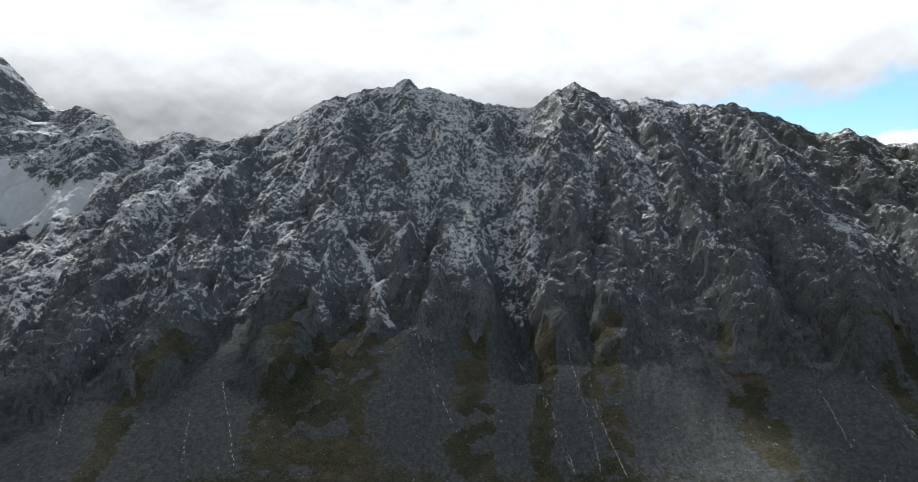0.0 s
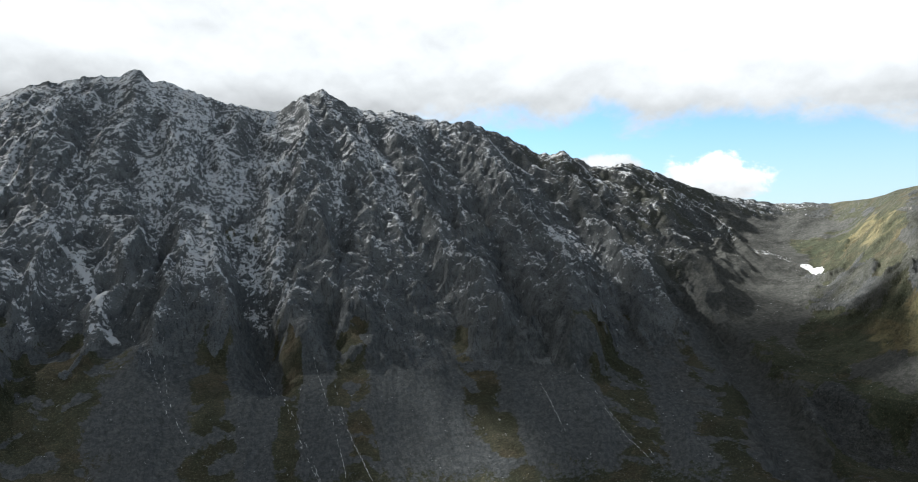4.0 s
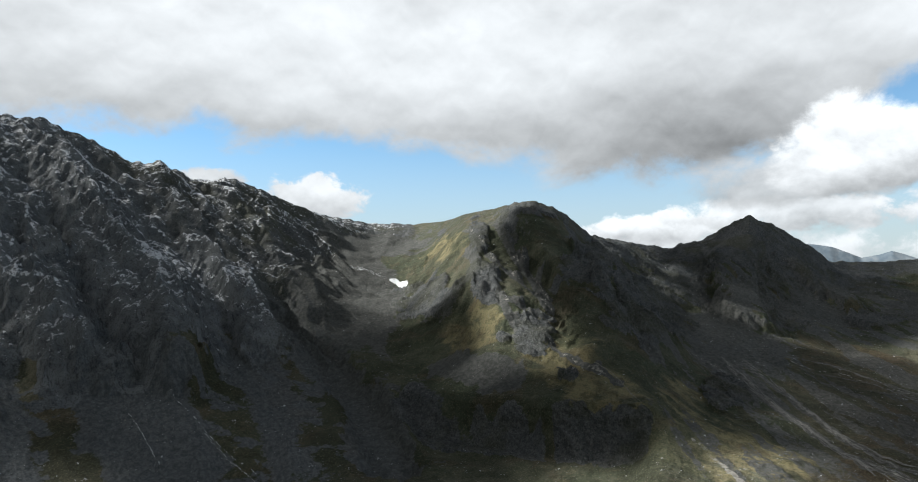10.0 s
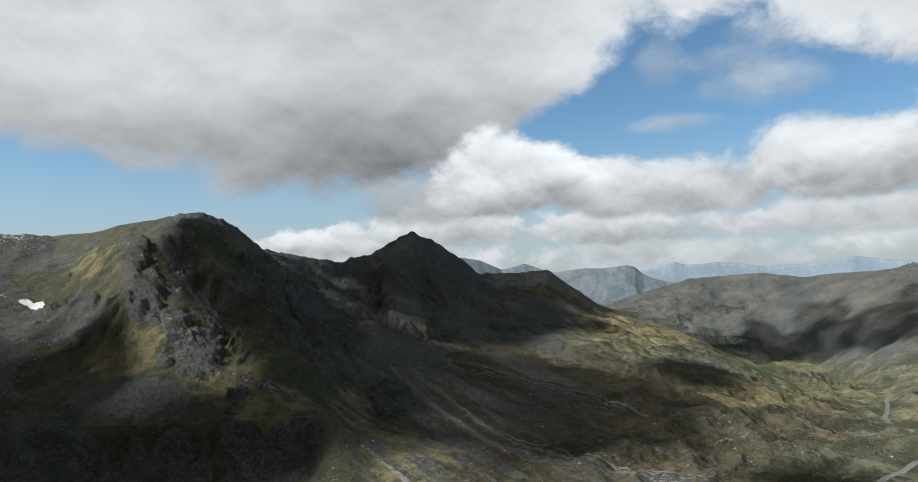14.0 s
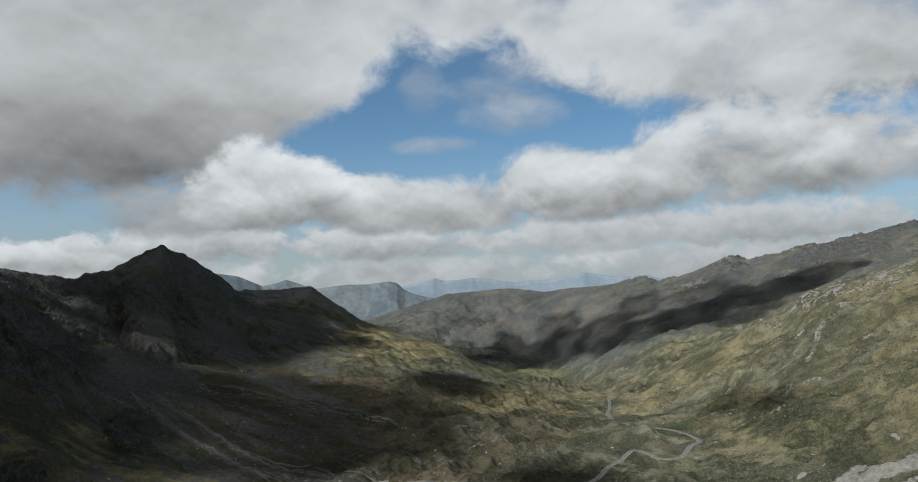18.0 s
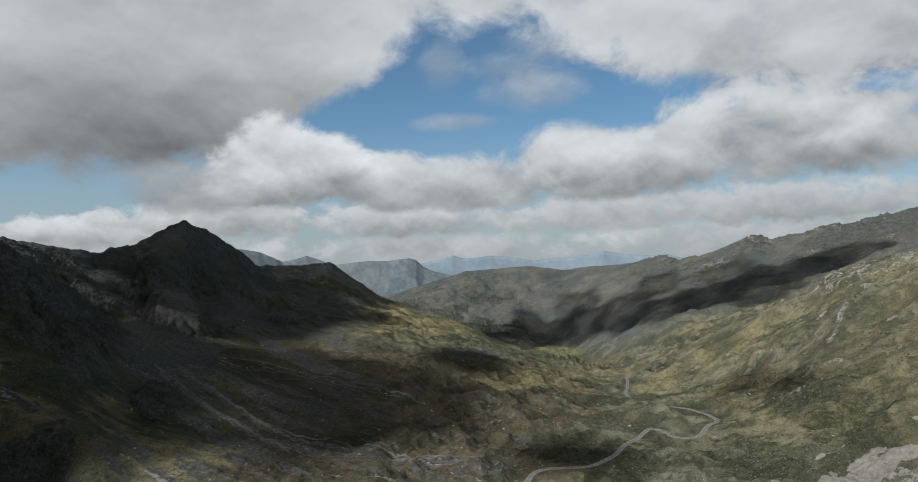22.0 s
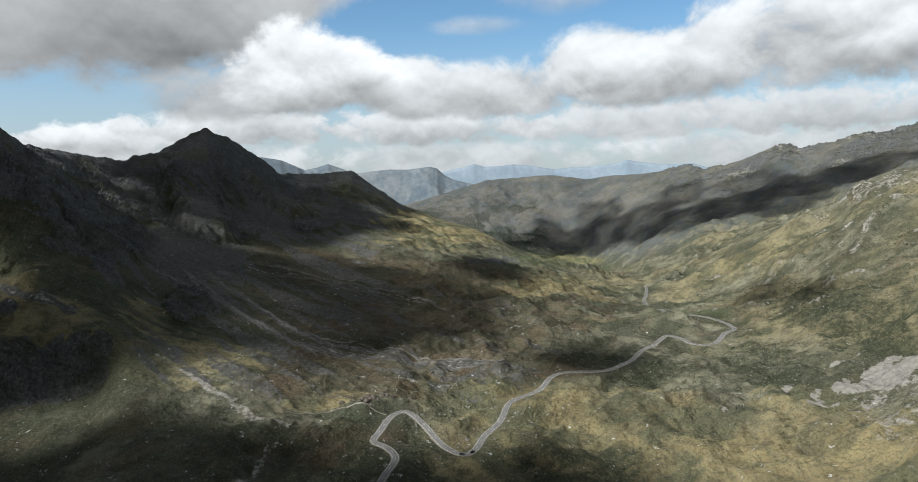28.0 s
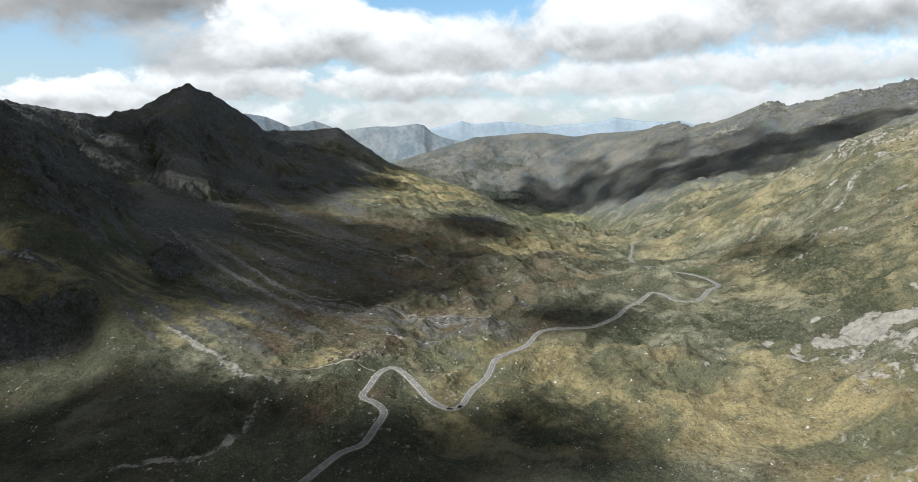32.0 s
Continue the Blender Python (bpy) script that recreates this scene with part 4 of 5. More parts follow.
# the great ribs and spurs, each with its height and half width
for line, high, wide in ((RIB_A, 24, 26), (RIB_B, 24, 26), (RIB_C, 24, 28), (RIB_D, 22, 26), (RIB_E, 26, 30), (RIB_F, 26, 30), (RIB_G, 26, 32), (RIB_H, 18, 22),
                         (RIB_I, 18, 22), (RIB_J, 22, 24), (RIB_K, 18, 24), (RIB_L, 22, 24), (RIB_M, 22, 24), (SPUR, 18, 60), (SPUR_B, 14, 40),
                         (BUTTRESS, 24, 36), (PEAK_RIB, 36, 44), (PEAK_RIB_B, 30, 38), (PEAK_RIB_C, 30, 36)):
    back = np.zeros_like(A)
    along(line, wide, back, 1.0, 0.35)
    hgt = hgt + high * back * (1 - step(level, 4.3, 4.92)) * (step(level, 3.1, 4.0) if line[0][0] > 1000 else 1)
for line in (MAIN_GULLY, SCREE_CONE):
    gully = np.zeros_like(A)
    along(line, 24, gully, 1.0, 0.3)
    hgt = hgt - 20 * gully * near_crest
    rock = rock * (1 - 0.8 * gully * (1 - step(level, 3.7, 4.3)))
rock = rock * (1 - 0.85 * np.clip(gravel, 0, 1))

# ---- the road's bed ----
CARS = [(459, -52), (463, -60)]
ROAD_START = [(180, 120), (250, 112), (310, 88), (345, 66)]
ROAD = ROAD_START + ROAD_NEAR + ROAD_FAR + ROAD_END


def rounded(line, gap):
    """Points every gap metres on a smooth line through those given."""
    p = np.array(line, float)
    p = np.concatenate([[2 * p[0] - p[1]], p, [2 * p[-1] - p[-2]]])
    out = []
    for i in range(1, len(p) - 2):
        a, b, c, d = p[i - 1], p[i], p[i + 1], p[i + 2]
        count = max(2, int(np.hypot(*(c - b)) / 2))
        for t in np.arange(count) / count:
            out.append(0.5 * (2 * b + (c - a) * t + (2 * a - 5 * b + 4 * c - d) * t * t + (3 * b - a - 3 * c + d) * t ** 3))
    out = np.array(out + [p[-2]])
    run = np.concatenate([[0], np.cumsum(np.hypot(*np.diff(out, axis=0).T))])
    even = np.arange(0, run[-1], gap)
    return np.stack([np.interp(even, run, out[:, 0]), np.interp(even, run, out[:, 1])], 1)


def ground_at(x, y):
    """The height of the land at a place of the plan."""
    a, r = math.degrees(math.atan2(x, y)), math.hypot(x, y)
    c = (a + 40) / 0.12
    total = 0
    for col, w in ((int(c), 1 - c + int(c)), (int(c) + 1, c - int(c))):
        total += w * np.interp(r, np.maximum.accumulate(dist[:, col]), hgt[:, col])
    return float(total)


def eased(v, cells):
    k = np.exp(-0.5 * (np.arange(-3 * cells, 3 * cells + 1) / cells) ** 2)
    return np.convolve(np.pad(v, 3 * cells, mode="edge"), k / k.sum(), "valid")


course = rounded(ROAD, 4.0)
course_z = eased(np.array([ground_at(x, y) for x, y in course]), 7)
low, high = course.min(0) - 40, course.max(0) + 40
box = (X > low[0]) & (X < high[0]) & (Y > low[1]) & (Y < high[1])
bx, by, bz = X[box], Y[box], hgt[box]
off, lift, total = np.full(bx.shape, 1e9), np.zeros(bx.shape), np.zeros(bx.shape)
for (px, py), pz in zip(course, course_z):
    d = (bx - px) ** 2 + (by - py) ** 2
    w = 1 / (d + 3.0) ** 2
    off, lift, total = np.minimum(off, d), lift + w * pz, total + w
off, lift = np.sqrt(off), lift / total
bed = 1 - step(off, 6.0, 26.0)
hgt[box] = bz * (1 - bed) + (lift - 0.35) * bed
gravel[box] = np.maximum(gravel[box], 0.22 * (1 - step(off, 3.5, 6.0)))

rows, cols = dist.shape
points = np.stack([X, Y, hgt], -1)
# normals of the whole sheet, so that its pieces meet without a seam
wrapped = np.concatenate([points[:, -1:], points, points[:, :1]], 1)
du = wrapped[:, 2:] - wrapped[:, :-2]
dv = np.gradient(points, axis=0)
normal = np.cross(dv, du)
normal = normal * np.sign(normal[..., 2].mean())
normal /= np.linalg.norm(normal, axis=-1, keepdims=True) + 1e-9


def region_of(a, l):
    """Which piece of the land a cell belongs to."""
    wob = 0.5 * perlin(a * 0.4, l * 1.3, 7)
    out = np.zeros(a.shape, int)
    out[(a + 2 * wob < 43.5) & (l > 2.0 + 0.1 * wob) & (l < 6)] = 1
    out[(a + 2 * wob >= 43.5) & (a + 2 * wob < 70.6) & (l > 2.15 + 0.2 * wob) & (l < 6)] = 2
    out[(a + 2 * wob >= 70.6) & (a + wob < 83.5) & (l > 3.7 + 0.3 * wob) & (l < 6)] = 3
    out[(a + wob >= 83.5) & (a < 91.5) & (l > 4.5 + 0.2 * wob) & (l < 6)] = 4
    out[(a >= 113) & (a < 138) & (l > 3.3 + 0.4 * wob) & (l < 5.7)] = 5
    out[(a >= 88) & (a < 138) & (l >= 6.6 + 0.2 * wob)] = 6
    out[(a > 138)] = 7
    return out


PIECES = [
    ("ground", "grassy valley floor and slopes with scree and rocks", "ground", "structure"),
    ("rocky_mountain_ridge", "dark rocky mountain ridge dusted with fresh snow", "mountain", ""),
    ("rounded_mountain", "rounded dark mountain with a grassy spur and cliffs", "mountain", ""),
    ("pointed_mountain", "pointed dark rocky peak above grey scree slopes", "mountain", ""),
    ("small_hill", "low dark rocky hill at the end of the ridge", "hill", ""),
    ("hillside", "pale green sunlit hillside with rock outcrops", "hillside", ""),
    ("distant_ridge", "long brown ridge in cloud shadow across the valley", "mountain", ""),
    ("surrounding_mountains", "plain slopes closing the valley", "mountain", "structure"),
]
corner = region_of(A[:-1], level[:-1])
cover_kind = np.zeros(A[:-1].shape, int)
cover_kind[scree[:-1] > 0.5] = 1
cover_kind[rock[:-1] > 0.5] = 2
cover_kind[(gravel[:-1] > 0.4) & (corner == 0)] = 3
cover_kind[snow[:-1] > 1.15] = 4
COVERS = [("turf", ""), ("scree_slope", "grey scree"), ("rock_face", "dark broken rock"), ("gravel_bed", "pale gravel"), ("snow_patch", "old white snow")]
index = np.arange(rows * cols).reshape(rows, cols)
nxt = np.roll(index, -1, 1)
quads = np.stack([index[:-1], nxt[:-1], nxt[1:], index[1:]], -1)
masks = {"rock": rock, "scree": scree, "snow": snow, "gravel": gravel, "pale": pale, "meadow": meadow, "golden": golden, "brown": brown, "heath_shade": heath_shade, "haze_tint": far_off, "across": fan, "along": level}


def sheet(name, faces):
    used, inverse = np.unique(faces.reshape(-1), return_inverse=True)
    mesh = bpy.data.meshes.new(name)
    mesh.vertices.add(len(used))
    mesh.vertices.foreach_set("co", points.reshape(-1, 3)[used].astype(np.float32).reshape(-1))
    mesh.loops.add(len(inverse))
    mesh.loops.foreach_set("vertex_index", inverse.reshape(-1)[:].astype(np.int32))
    mesh.polygons.add(len(faces))
    mesh.polygons.foreach_set("loop_start", np.arange(0, len(inverse), 4, dtype=np.int32))
    mesh.update(calc_edges=True)
    for key, field in masks.items():
        layer = mesh.attributes.new(key, "FLOAT", "POINT")
        layer.data.foreach_set("value", field.reshape(-1)[used].astype(np.float32))
    mesh.polygons.foreach_set("use_smooth", np.ones(len(faces), bool))
    mesh.normals_split_custom_set_from_vertices(normal.reshape(-1, 3)[used].astype(np.float32))
    mesh.materials.append(LAND)
    return new(name, mesh)


for number, (name, label, category, kind) in enumerate(PIECES):
    thing = tagged(new(name), label, category, "", kind)
    for sort, (part_name, part_label) in enumerate(COVERS):
        faces = quads[(corner == number) & (cover_kind == sort)]
        if len(faces) > 40:
            piece = sheet(part_name, faces)
            piece.parent = thing
            if part_label:
                tagged(piece, part_label)

# ---- distance ----


def far_range(name, crest, thickness, foot, material_, label, seed):
    """A mountain range far off: bearing, distance and height of its crest."""
    p = np.array(crest, float)
    a = np.arange(p[0, 0], p[-1, 0], 0.1)
    r, z = np.interp(a, p[:, 0], p[:, 1]), np.interp(a, p[:, 0], p[:, 2])
    verts, faces, count = [], [], 26
    for j in range(count):
        f = j / (count - 2) if j < count - 1 else 1.4
        rr = r - thickness * (1 - min(f, 1.0)) + thickness * 0.15 * (f > 1)
        zz = foot + (z - foot) * (min(f, 1.0) ** 1.3) - 60 * (f > 1)
        zz = zz + (0.4 if f >= 0.99 else 1.0) * (z - foot) * (0.015 if f >= 0.99 else 0.10) * (peaks(a * 0.3 + 1.1 * f, 1.5 * f + a * 0.08, 5, seed) - 0.4)
        verts += [bearing(q, d, h) for q, d, h in zip(a, rr, zz)]
    wide = len(a)
    for j in range(count - 1):
        faces += [(j * wide + i, j * wide + i + 1, (j + 1) * wide + i + 1, (j + 1) * wide + i) for i in range(wide - 1)]
    mesh = bpy.data.meshes.new(name)
    mesh.from_pydata(verts, [], faces)
    mesh.polygons.foreach_set("use_smooth", np.ones(len(faces), bool))
    mesh.materials.append(material_)
    return tagged(new(name, mesh), label, "backdrop", "", "structure")


MESA = [(77, 4560, 160), (79.5, 4560, 280), (80.6, 4560, 296), (82.2, 4560, 272), (84, 4560, 208), (85.1, 4560, 224), (85.9, 4560, 244), (86.6, 4560, 224), (88, 4560, 176), (89.7, 4560, 192), (91, 4560, 200), (92.6, 4560, 196), (94.3, 4560, 212), (94.9, 4560, 200), (95.5, 4560, 152), (96.3, 4560, 120), (98, 4560, 89), (101, 4560, 57)]
BLUE = [(93, 4860, 149), (95, 4860, 166), (96, 4860, 187), (97, 4860, 200), (98, 4860, 225), (98.8, 4860, 204), (100, 4860, 204), (101.2, 4860, 217), (102.4, 4860, 208), (103.5, 4860, 192), (104.8, 4860, 175), (106, 4860, 187), (107.2, 4860, 187), (108.4, 4860, 196), (109.6, 4860, 208), (110.5, 4860, 230), (111.4, 4860, 217), (112.5, 4860, 200), (114.1, 4860, 192), (115.5, 4860, 200), (117, 4860, 158)]
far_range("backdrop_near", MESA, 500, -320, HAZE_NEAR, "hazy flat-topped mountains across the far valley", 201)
far_range("backdrop_far", BLUE, 250, -320, HAZE_FAR, "mountain chain under the clouds, tinted pale blue for haze", 211)

# ---- unseen clouds overhead, placed so that their shade lies on the land ----
CLOUD_TOP = 2400.0
toward = bearing(SUN_BEARING, 1.0, math.tan(radians(SUN_HEIGHT)))
# the place on the land that a cloud shades, its half sizes and turn
SHADES = [(460, 600, 150, 150, -25, 0.3), (560, 640, 110, 120, -25, 0.4), (455, 190, 80, 130, -10, 0.06), (392, -40, 58, 105, 8, 0.06), (385, -125, 35, 40, 0, 0.06), (632, 285, 62, 46, 0, 0.06), (625, 365, 55, 65, 0, 0.06), (-330, 620, 420, 130, 8, 0.6), (-250, 1080, 440, 240, 10, 0.75), (330, 1080, 420, 230, -15, 0.75),
          (560, 445, 105, 85, 0, 0.06), (727, 234, 72, 62, -20, 0.06), (690, 590, 150, 110, -20, 0.3), (800, 50, 115, 60, -15, 0.5), (985, 150, 130, 95, 20, 0.5),
          (877, 459, 140, 80, 20, 0.3), (808, 325, 90, 65, 15, 0.3), (940, -60, 180, 80, -20, 0.5), (690, -215, 60, 50, -25, 0.4), (1290, -200, 120, 60, 0, 0.3),
          (1110, 70, 140, 90, 0, 0.5), (1104, 297, 110, 75, 0, 0.3), (1645, 404, 270, 200, -10, 0.3), (2250, 120, 300, 130, 0, 0.5), (1400, 330, 140, 110, 0, 0.3),
          (3178, -737, 240, 170, -15, 0.6), (3325, -923, 240, 170, -18, 0.6), (3126, -1040, 240, 170, -21, 0.6), (2760, -1100, 240, 170, -24, 0.6), (2470, -1150, 170, 170, -27, 0.6),
          (2400, -1300, 170, 170, -30, 0.6), (2230, -1400, 170, 170, -33, 0.6), (2210, -1580, 170, 170, -36, 0.6), (2140, -1710, 170, 170, -39, 0.6), (3420, -1130, 220, 120, -20, 0.75), (2900, -1330, 200, 120, -25, 0.75), (2550, -1480, 180, 120, -30, 0.75),
          (960, -560, 45, 90, 55, 0.6), (800, -545, 40, 90, 60, 0.6)]


def cloud(x, y, rx, ry, turn, clear, seed):
    lift = (CLOUD_TOP - ground_at(x, y)) / toward.z
    bm = bmesh.new()
    bmesh.ops.create_icosphere(bm, subdivisions=4, radius=1.0)
    for v in bm.verts:
        q = v.co * 1.6 + Vector((seed * 7.1, 0, 0))
        swell = max(0.25, 1 + 0.75 * noise.fractal(q, 0.8, 2.1, 6) + 0.15 * noise.noise(q * 4))
        v.co = Vector((v.co.x * rx * swell, v.co.y * ry * swell, v.co.z * 0.28 * min(rx, ry) * swell * (1.0 if v.co.z > 0 else 0.45)))
    mesh = bpy.data.meshes.new("cloud")
    bm.to_mesh(mesh)
    bm.free()
    mesh.polygons.foreach_set("use_smooth", np.ones(len(mesh.polygons), bool))
    mesh.materials.append(VAPOUR[clear])
    ob = new("cloud", mesh)
    ob.matrix_world = pose(x + toward.x * lift, y + toward.y * lift, CLOUD_TOP, 0, 0, turn)
    return tagged(ob, "white cumulus cloud with a flat grey base, unseen, placed to shade the land", "cloud", "clouds over the pass")


for i, spot in enumerate(SHADES):
    cloud(*spot, i)

# ---- things ----


def part(name, verts, faces, material_, parent, label="", smooth=False):
    mesh = bpy.data.meshes.new(name)
    mesh.from_pydata(verts, [], faces)
    if smooth:
        mesh.polygons.foreach_set("use_smooth", np.ones(len(faces), bool))
    mesh.materials.append(material_)
    ob = new(name, mesh)
    ob.parent = parent
    return tagged(ob, label) if label else ob


# the pass road
step_x, step_y = np.gradient(course[:, 0]), np.gradient(course[:, 1])
length = np.hypot(step_x, step_y)
across_x, across_y = step_y / length, -step_x / length


def ribbon(name, offsets, lifts, material_, parent, label="", stretch=None):
    a, b = stretch or (0, len(course))
    verts, faces = [], []
    for i in range(a, b):
        for o, h in zip(offsets, lifts):
            verts.append((course[i, 0] + across_x[i] * o, course[i, 1] + across_y[i] * o, course_z[i] + h))
    w = len(offsets)
    for i in range(b - a - 1):
        for j in range(w - 1):
            faces.append((i * w + j, (i + 1) * w + j, (i + 1) * w + j + 1, i * w + j + 1))
    return part(name, verts, faces, material_, parent, label, True)


road = tagged(new("road"), "narrow grey asphalt pass road winding through the valley", "road", "", "structure")
ribbon("roadway", (-2.3, 0.0, 2.3), (0.12, 0.18, 0.12), ASPHALT, road, "worn grey asphalt")
for side in (-1, 1):
    ribbon("verge", (2.3, 2.7, 3.4) if side > 0 else (-3.4, -2.7, -2.3), (0.12, 0.1, -0.8) if side > 0 else (-0.8, 0.1, 0.12), VERGE, road, "pale gravel verge")
    ribbon("edge_line", (side * 2.1 - 0.06, side * 2.1 + 0.06), (0.15, 0.15), LINE, road, "white painted line")
for i in range(0, min(260, len(course) - 3), 3):
    ribbon("centre_dash", (-0.07, 0.07), (0.2, 0.2), LINE, road, "", (i, i + 2))

# stones
rng = random.Random(5)


def strip(name, line, width, material_, label, category, gaps=0.0, gap=3.0, wobble=0.0):
    """A thin ribbon that lies on the land along a line of the plan, broken at random."""
    p = rounded(line, gap)
    dx, dy = np.gradient(p[:, 0]), np.gradient(p[:, 1])
    n_ = np.hypot(dx, dy) + 1e-9
    verts, faces = [], []
    last = None
    for i, (x, y) in enumerate(p):
        w = width * rng.uniform(0.25, 1.0) * 0.5
        x, y = x + rng.uniform(-0.5, 0.5) * wobble, y + rng.uniform(-0.5, 0.5) * wobble
        row = []
        for o in (-w, w):
            q, r = x + dy[i] / n_[i] * o, y - dx[i] / n_[i] * o
            row.append(len(verts))
            verts.append((q, r, ground_at(q, r) + 0.5))
        if last and rng.random() > gaps:
            faces.append((last[0], row[0], row[1], last[1]))
        last = row
    return tagged(part(name, verts, faces, material_, None, "", True), label, category, "", "stuff")


CHUTES = [[(127, 821), (130, 722), (129, 631)], [(142, 767), (144, 686), (151, 632)], [(68, 870), (90, 750), (106, 638)], [(-406, 715), (-385, 657), (-360, 602)],
          [(-273, 766), (-232, 674), (-207, 615)], [(-39, 843), (-30, 768), (-6, 698)], [(-274, 686), (-250, 604)], [(360, 682), (350, 629)], [(363, 698), (345, 605)], [(402, 622), (392, 526)]]
for line in [STREAK_A, STREAK_B, STREAK_F, STREAK_H] + CHUTES:
    strip("snow_streak", line, 0.55, SNOW, "thin broken streak of old snow in a gully", "snow", 0.55, 2.0, 1.6)
strip("footpath", TRAIL_TWO, 1.5, PATH, "narrow pale footpath down a grassy slope", "path")
strip("gravel_track", TRACK, 3.2, PATH, "pale gravel track leading to the road bend", "track")
for line in (SCREE_LONG, SCREE_LOW, SCREE_MID, SCREE_THIN):
    for k in range(4):
        side = rng.uniform(-22, 22)
        strip("rubble_streak", [(x + side, y + 0.5 * side) for x, y in line], rng.uniform(1.6, 3.4), RUBBLE_STONE, "thin grey streak of rubble on the scree", "scree", 0.2, 5.0, 2.5)


# cars on the road
def car(near_x, near_y, paint, label):
    i = int(np.argmin(np.hypot(course[:, 0] - near_x, course[:, 1] - near_y)))
    heading = math.degrees(math.atan2(step_y[i], step_x[i]))
    root = tagged(new("car"), label, "car", "cars on the pass road")
    root.matrix_world = pose(course[i, 0] + across_x[i] * 1.25, course[i, 1] + across_y[i] * 1.25, course_z[i] + 0.17, 0, 0, heading)

    def prism(name, outline, half, material_, parent, inset=0.0):
        bm = bmesh.new()
        left = [bm.verts.new((x, -half + (inset if z > 0.9 else 0), z)) for x, z in outline]
        right = [bm.verts.new((x, half - (inset if z > 0.9 else 0), z)) for x, z in outline]
        bm.faces.new(left)
        bm.faces.new(right[::-1])
        for j in range(len(outline)):
            k = (j + 1) % len(outline)
            bm.faces.new((left[j], right[j], right[k], left[k]))
        bmesh.ops.recalc_face_normals(bm, faces=bm.faces)
        bmesh.ops.bevel(bm, geom=bm.edges[:], offset=0.05, segments=2, affect="EDGES")
        mesh = bpy.data.meshes.new(name)
        bm.to_mesh(mesh)
        bm.free()
        mesh.materials.append(material_)
        ob = new(name, mesh)
        ob.parent = parent
        return ob

    prism("body", [(-2.1, 0.35), (2.1, 0.35), (2.15, 0.7), (1.2, 0.88), (-2.05, 0.92), (-2.15, 0.6)], 0.88, paint, root)
    prism("cabin", [(1.15, 0.86), (0.45, 1.42), (-1.3, 1.45), (-1.95, 0.9)], 0.8, GLASS, root, 0.12)
    prism("roof", [(0.42, 1.43), (0.4, 1.49), (-1.28, 1.52), (-1.3, 1.46)], 0.66, paint, root)
    for x in (-1.3, 1.3):
        for y in (-0.82, 0.82):
            bm = bmesh.new()
            bmesh.ops.create_cone(bm, segments=18, radius1=0.32, radius2=0.32, depth=0.2, cap_ends=True, matrix=pose(x, y, 0.32, 90))
            mesh = bpy.data.meshes.new("wheel")
            bm.to_mesh(mesh)
            bm.free()
            mesh.materials.append(RUBBER)
            wheel = new("wheel", mesh)
            wheel.parent = root
    return root


car(*CARS[0], DARK_PAINT, "dark car driving round the bend of the road")
car(*CARS[1], BLACK_PAINT, "black car driving round the bend of the road")


def stone_mesh(name, seed, material_, levels=2):
    bm = bmesh.new()
    bmesh.ops.create_icosphere(bm, subdivisions=levels, radius=0.5)
    for v in bm.verts:
        q = v.co * 2.1 + Vector((seed * 3.7, seed, 0))
        v.co = v.co * (1 + 0.55 * noise.noise(q) + 0.2 * noise.noise(q * 2.7))
        v.co.z *= 0.72
    mesh = bpy.data.meshes.new(name)
    bm.to_mesh(mesh)
    bm.free()
    mesh.materials.append(material_)
    return mesh


GREY_STONES = [stone_mesh("boulder", i, STONE) for i in range(5)]
RUSTY_STONES = [stone_mesh("boulder", 10 + i, REDSTONE) for i in range(4)]


def boulder(mesh, x, y, size, label, group):
    ob = new("boulder", mesh)
    wide = size * rng.uniform(0.85, 1.25)
    ob.matrix_world = pose(x, y, ground_at(x, y) + 0.18 * size, rng.uniform(-15, 15), rng.uniform(-15, 15), rng.uniform(0, 360)) @ Matrix.Diagonal((wide, size, size, 1))
    return tagged(ob, label, "boulder", group)


for i in range(34):
    d, turn = abs(rng.gauss(0, 9)), rng.uniform(0, 6.28)
    boulder(rng.choice(RUSTY_STONES), 562 + d * math.cos(turn), 15 + 1.6 * d * math.sin(turn), rng.uniform(2.2, 5.6), "rusty brown boulder in a heap above the road bend", "boulder heap")
for i in range(150):
    k = rng.randrange(14, min(150, len(course)))
    o = rng.choice((-1, 1)) * (8 + abs(rng.gauss(0, 26)))
    boulder(rng.choice(GREY_STONES), course[k, 0] + across_x[k] * o, course[k, 1] + across_y[k] * o, rng.uniform(0.7, 2.2), "grey boulder lying in the grass by the road", "boulders by the road")


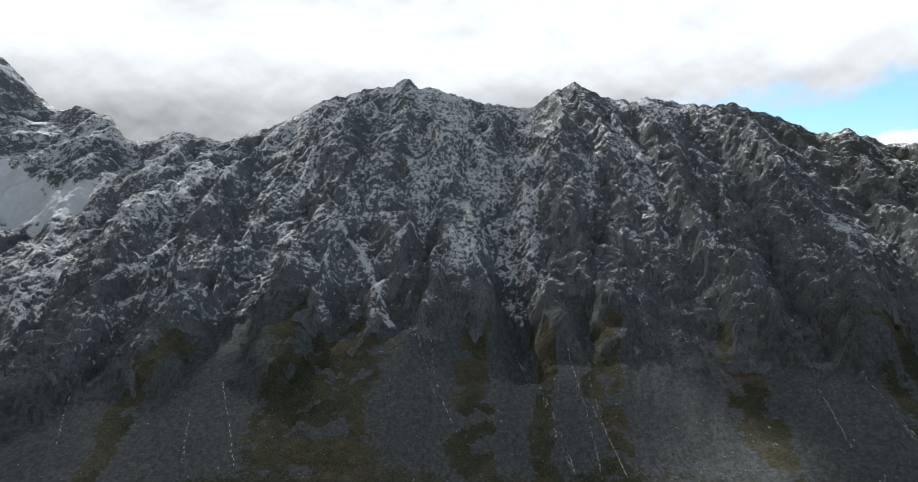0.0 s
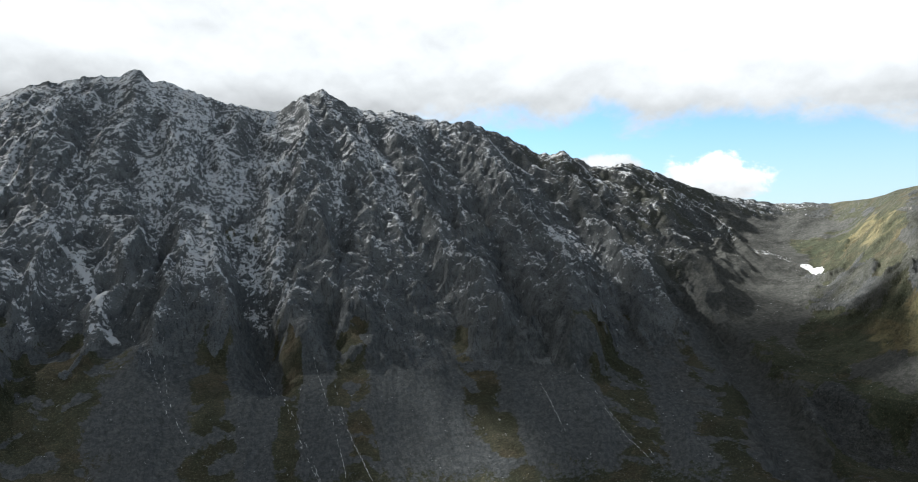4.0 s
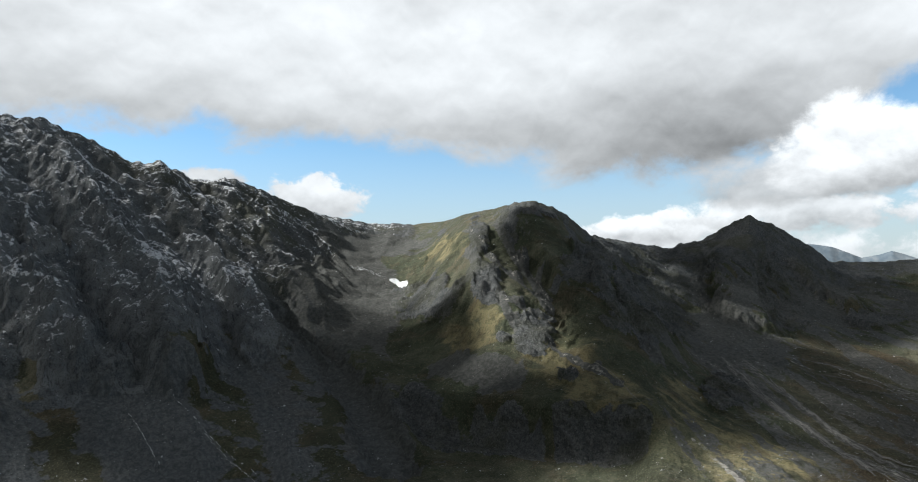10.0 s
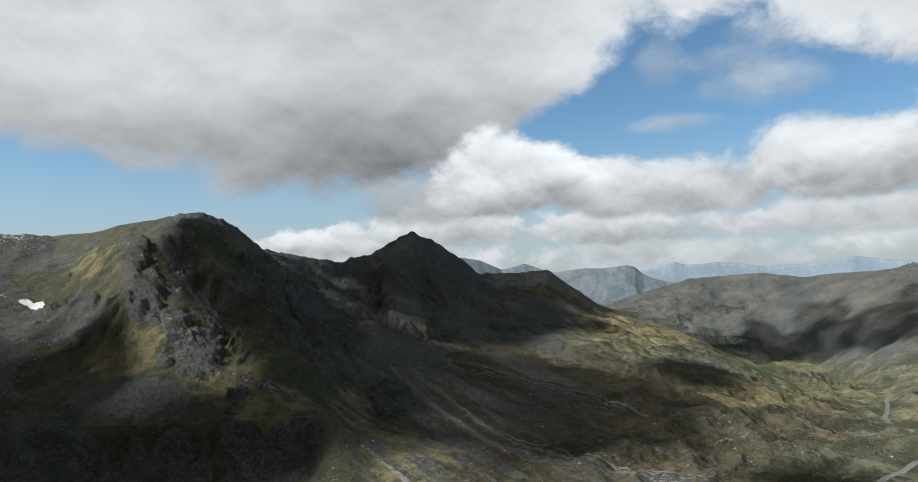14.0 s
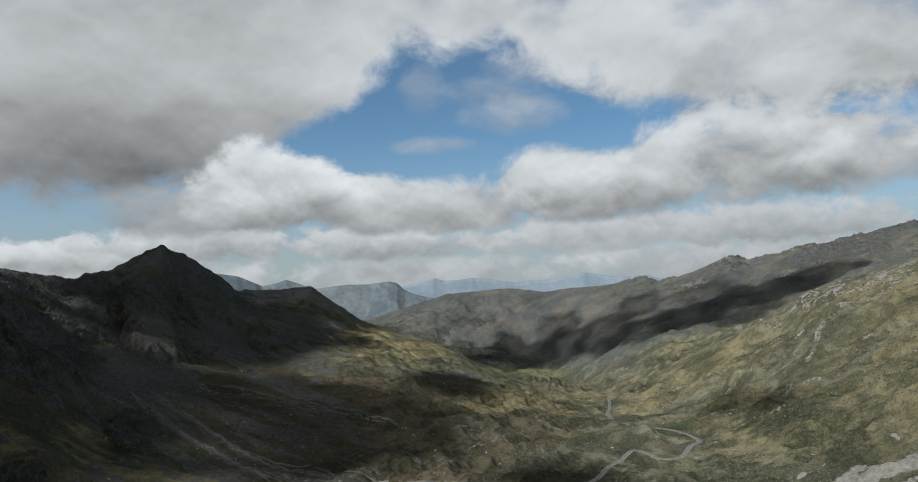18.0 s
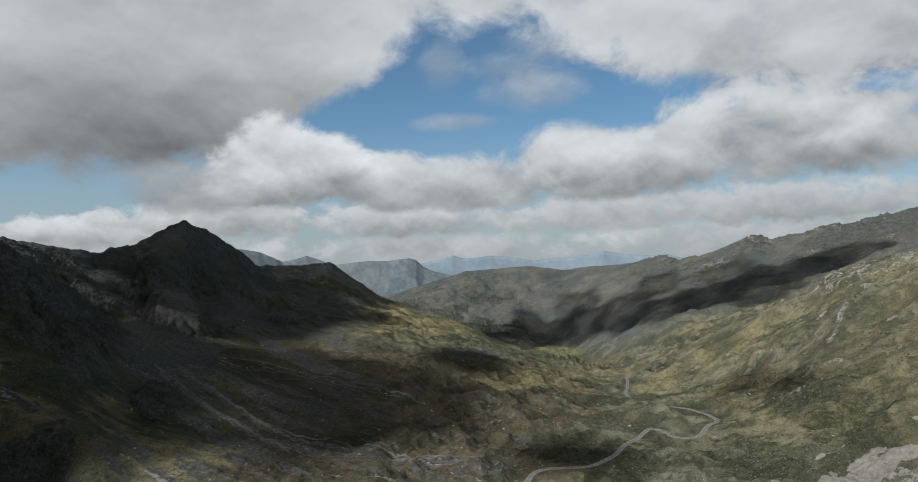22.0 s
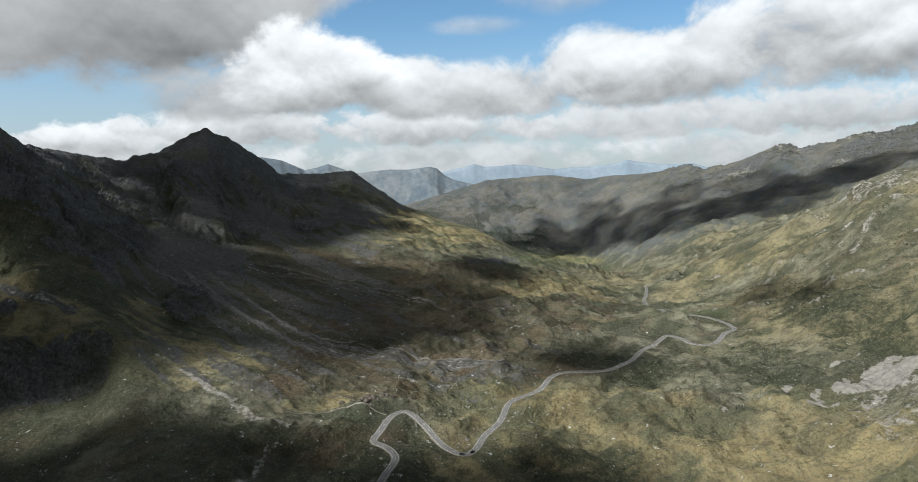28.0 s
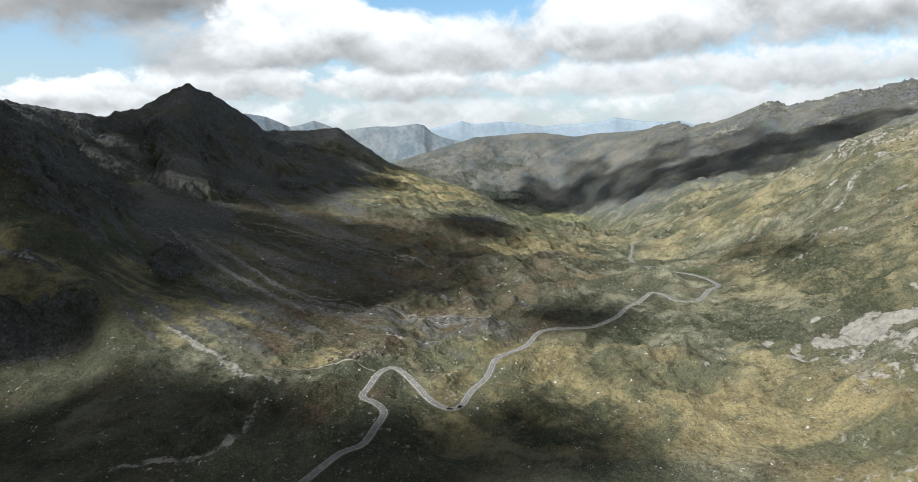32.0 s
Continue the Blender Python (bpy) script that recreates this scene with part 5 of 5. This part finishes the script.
def scattered(name, base, places, sizes, turns, material_, label, category, squash=None):
    """Many small things joined into one mesh."""
    co = np.array([v.co[:] for v in base.vertices])
    tri = np.array([p.vertices[:] for p in base.polygons])
    cs, sn = np.cos(turns), np.sin(turns)
    all_co = co[None] * sizes[:, None, None]
    if squash is not None:
        all_co = all_co * squash[:, None, :]
    x = all_co[..., 0] * cs[:, None] - all_co[..., 1] * sn[:, None]
    y = all_co[..., 0] * sn[:, None] + all_co[..., 1] * cs[:, None]
    all_co = np.stack([x, y, all_co[..., 2]], -1) + places[:, None, :]
    all_tri = (tri[None] + (np.arange(len(places)) * len(co))[:, None, None]).reshape(-1, tri.shape[1])
    return tagged(part(name, all_co.reshape(-1, 3).tolist(), all_tri.tolist(), material_, None), label, category, "", "stuff")


draw = np.random.RandomState(11)


def pick(weight, count):
    """Places on the land, drawn by a weight for each corner of the sheet."""
    w = (weight * dist * (A < 137.5) * (A > -39)).reshape(-1)
    chosen = draw.choice(w.size, count, replace=False, p=w / w.sum())
    far = dist.reshape(-1)[chosen]
    shift = np.radians(draw.uniform(-0.3, 0.3, count)) * far
    side = np.stack([np.cos(np.radians(A.reshape(-1)[chosen])), -np.sin(np.radians(A.reshape(-1)[chosen])), np.zeros(count)], -1)
    return points.reshape(-1, 3)[chosen] + side * shift[:, None] * 0.4, far


small = bpy.data.meshes.new("stone")
bm = bmesh.new()
bmesh.ops.create_icosphere(bm, subdivisions=1, radius=0.5)
for v in bm.verts:
    v.co = v.co * (1 + 0.4 * noise.noise(v.co * 3))
bm.to_mesh(small)
bm.free()
stony = step(level, 1.2, 1.6) * (1 - step(level, 4.2, 4.6)) * (0.15 + np.clip(scree, 0, 1) + pale + 0.6 * gravel + 1.2 * step(A, 108, 118) * (level < 2.6)) * step(fbm(X * 0.012, Y * 0.012, 3, 161), -0.1, 0.3) * (A > 5)
where, far = pick(stony, 11000)
sizes = np.clip(draw.lognormal(-0.35, 0.45, 11000), 0.3, 2.6) * np.clip(far / 900, 0.7, 1.4)
where = where + np.stack([draw.uniform(-3, 3, 11000), draw.uniform(-3, 3, 11000), sizes * 0.12], -1)
scattered("scree_stones", small, where, sizes, draw.uniform(0, 6.28, 11000), STONE, "pale grey stones strewn over grass and scree", "stones")

# conifers
def cone_tree():
    verts, faces = [], []
    for base, top, r in ((0.05, 0.55, 0.21), (0.3, 0.8, 0.16), (0.55, 1.0, 0.1)):
        n0 = len(verts)
        for i in range(6):
            w = r * (0.8 + 0.4 * rng.random())
            verts.append((w * math.cos(i * 1.047), w * math.sin(i * 1.047), base + 0.05 * rng.random()))
        verts.append((0, 0, top))
        faces += [(n0 + i, n0 + (i + 1) % 6, n0 + 6) for i in range(6)]
    mesh = bpy.data.meshes.new("conifer")
    mesh.from_pydata(verts, [], faces)
    return mesh


woods = bump(A, 91, 103, 1.5) * bump(LW, 6.35, 7.4, 0.15) * step(fbm(X * 0.004, Y * 0.004, 3, 171), -0.1, 0.15)
where, far = pick(woods, 5200)
scattered("far_forest", cone_tree(), where, draw.uniform(6, 11, 5200), draw.uniform(0, 6.28, 5200), NEEDLES, "dark conifer forest on the far valley side", "forest")
copse = np.exp(-((X - 1556) / 60) ** 2 - ((Y + 543) / 30) ** 2)
where, far = pick(copse, 46)
scattered("larch_copse", cone_tree(), where, draw.uniform(5, 10, 46), draw.uniform(0, 6.28, 46), NEEDLES, "small dark copse of conifers above the gorge", "trees")
brush = step(A, 84, 100) * bump(level, 1.5, 5.0, 0.3) * step(fbm(X * 0.01, Y * 0.01, 4, 181), 0.12, 0.4) * (1 - step(gravel, 0.2, 0.5))
where, far = pick(brush, 6000)
scattered("alpine_shrubs", small, where, draw.uniform(0.9, 2.6, 6000) * np.clip(far / 900, 0.7, 1.5), draw.uniform(0, 6.28, 6000), SHRUB, "low dark green shrubs on the slopes", "shrubs",
          np.stack([draw.uniform(0.9, 1.6, 6000), draw.uniform(0.9, 1.6, 6000), np.full(6000, 0.6)], -1))
#@REST
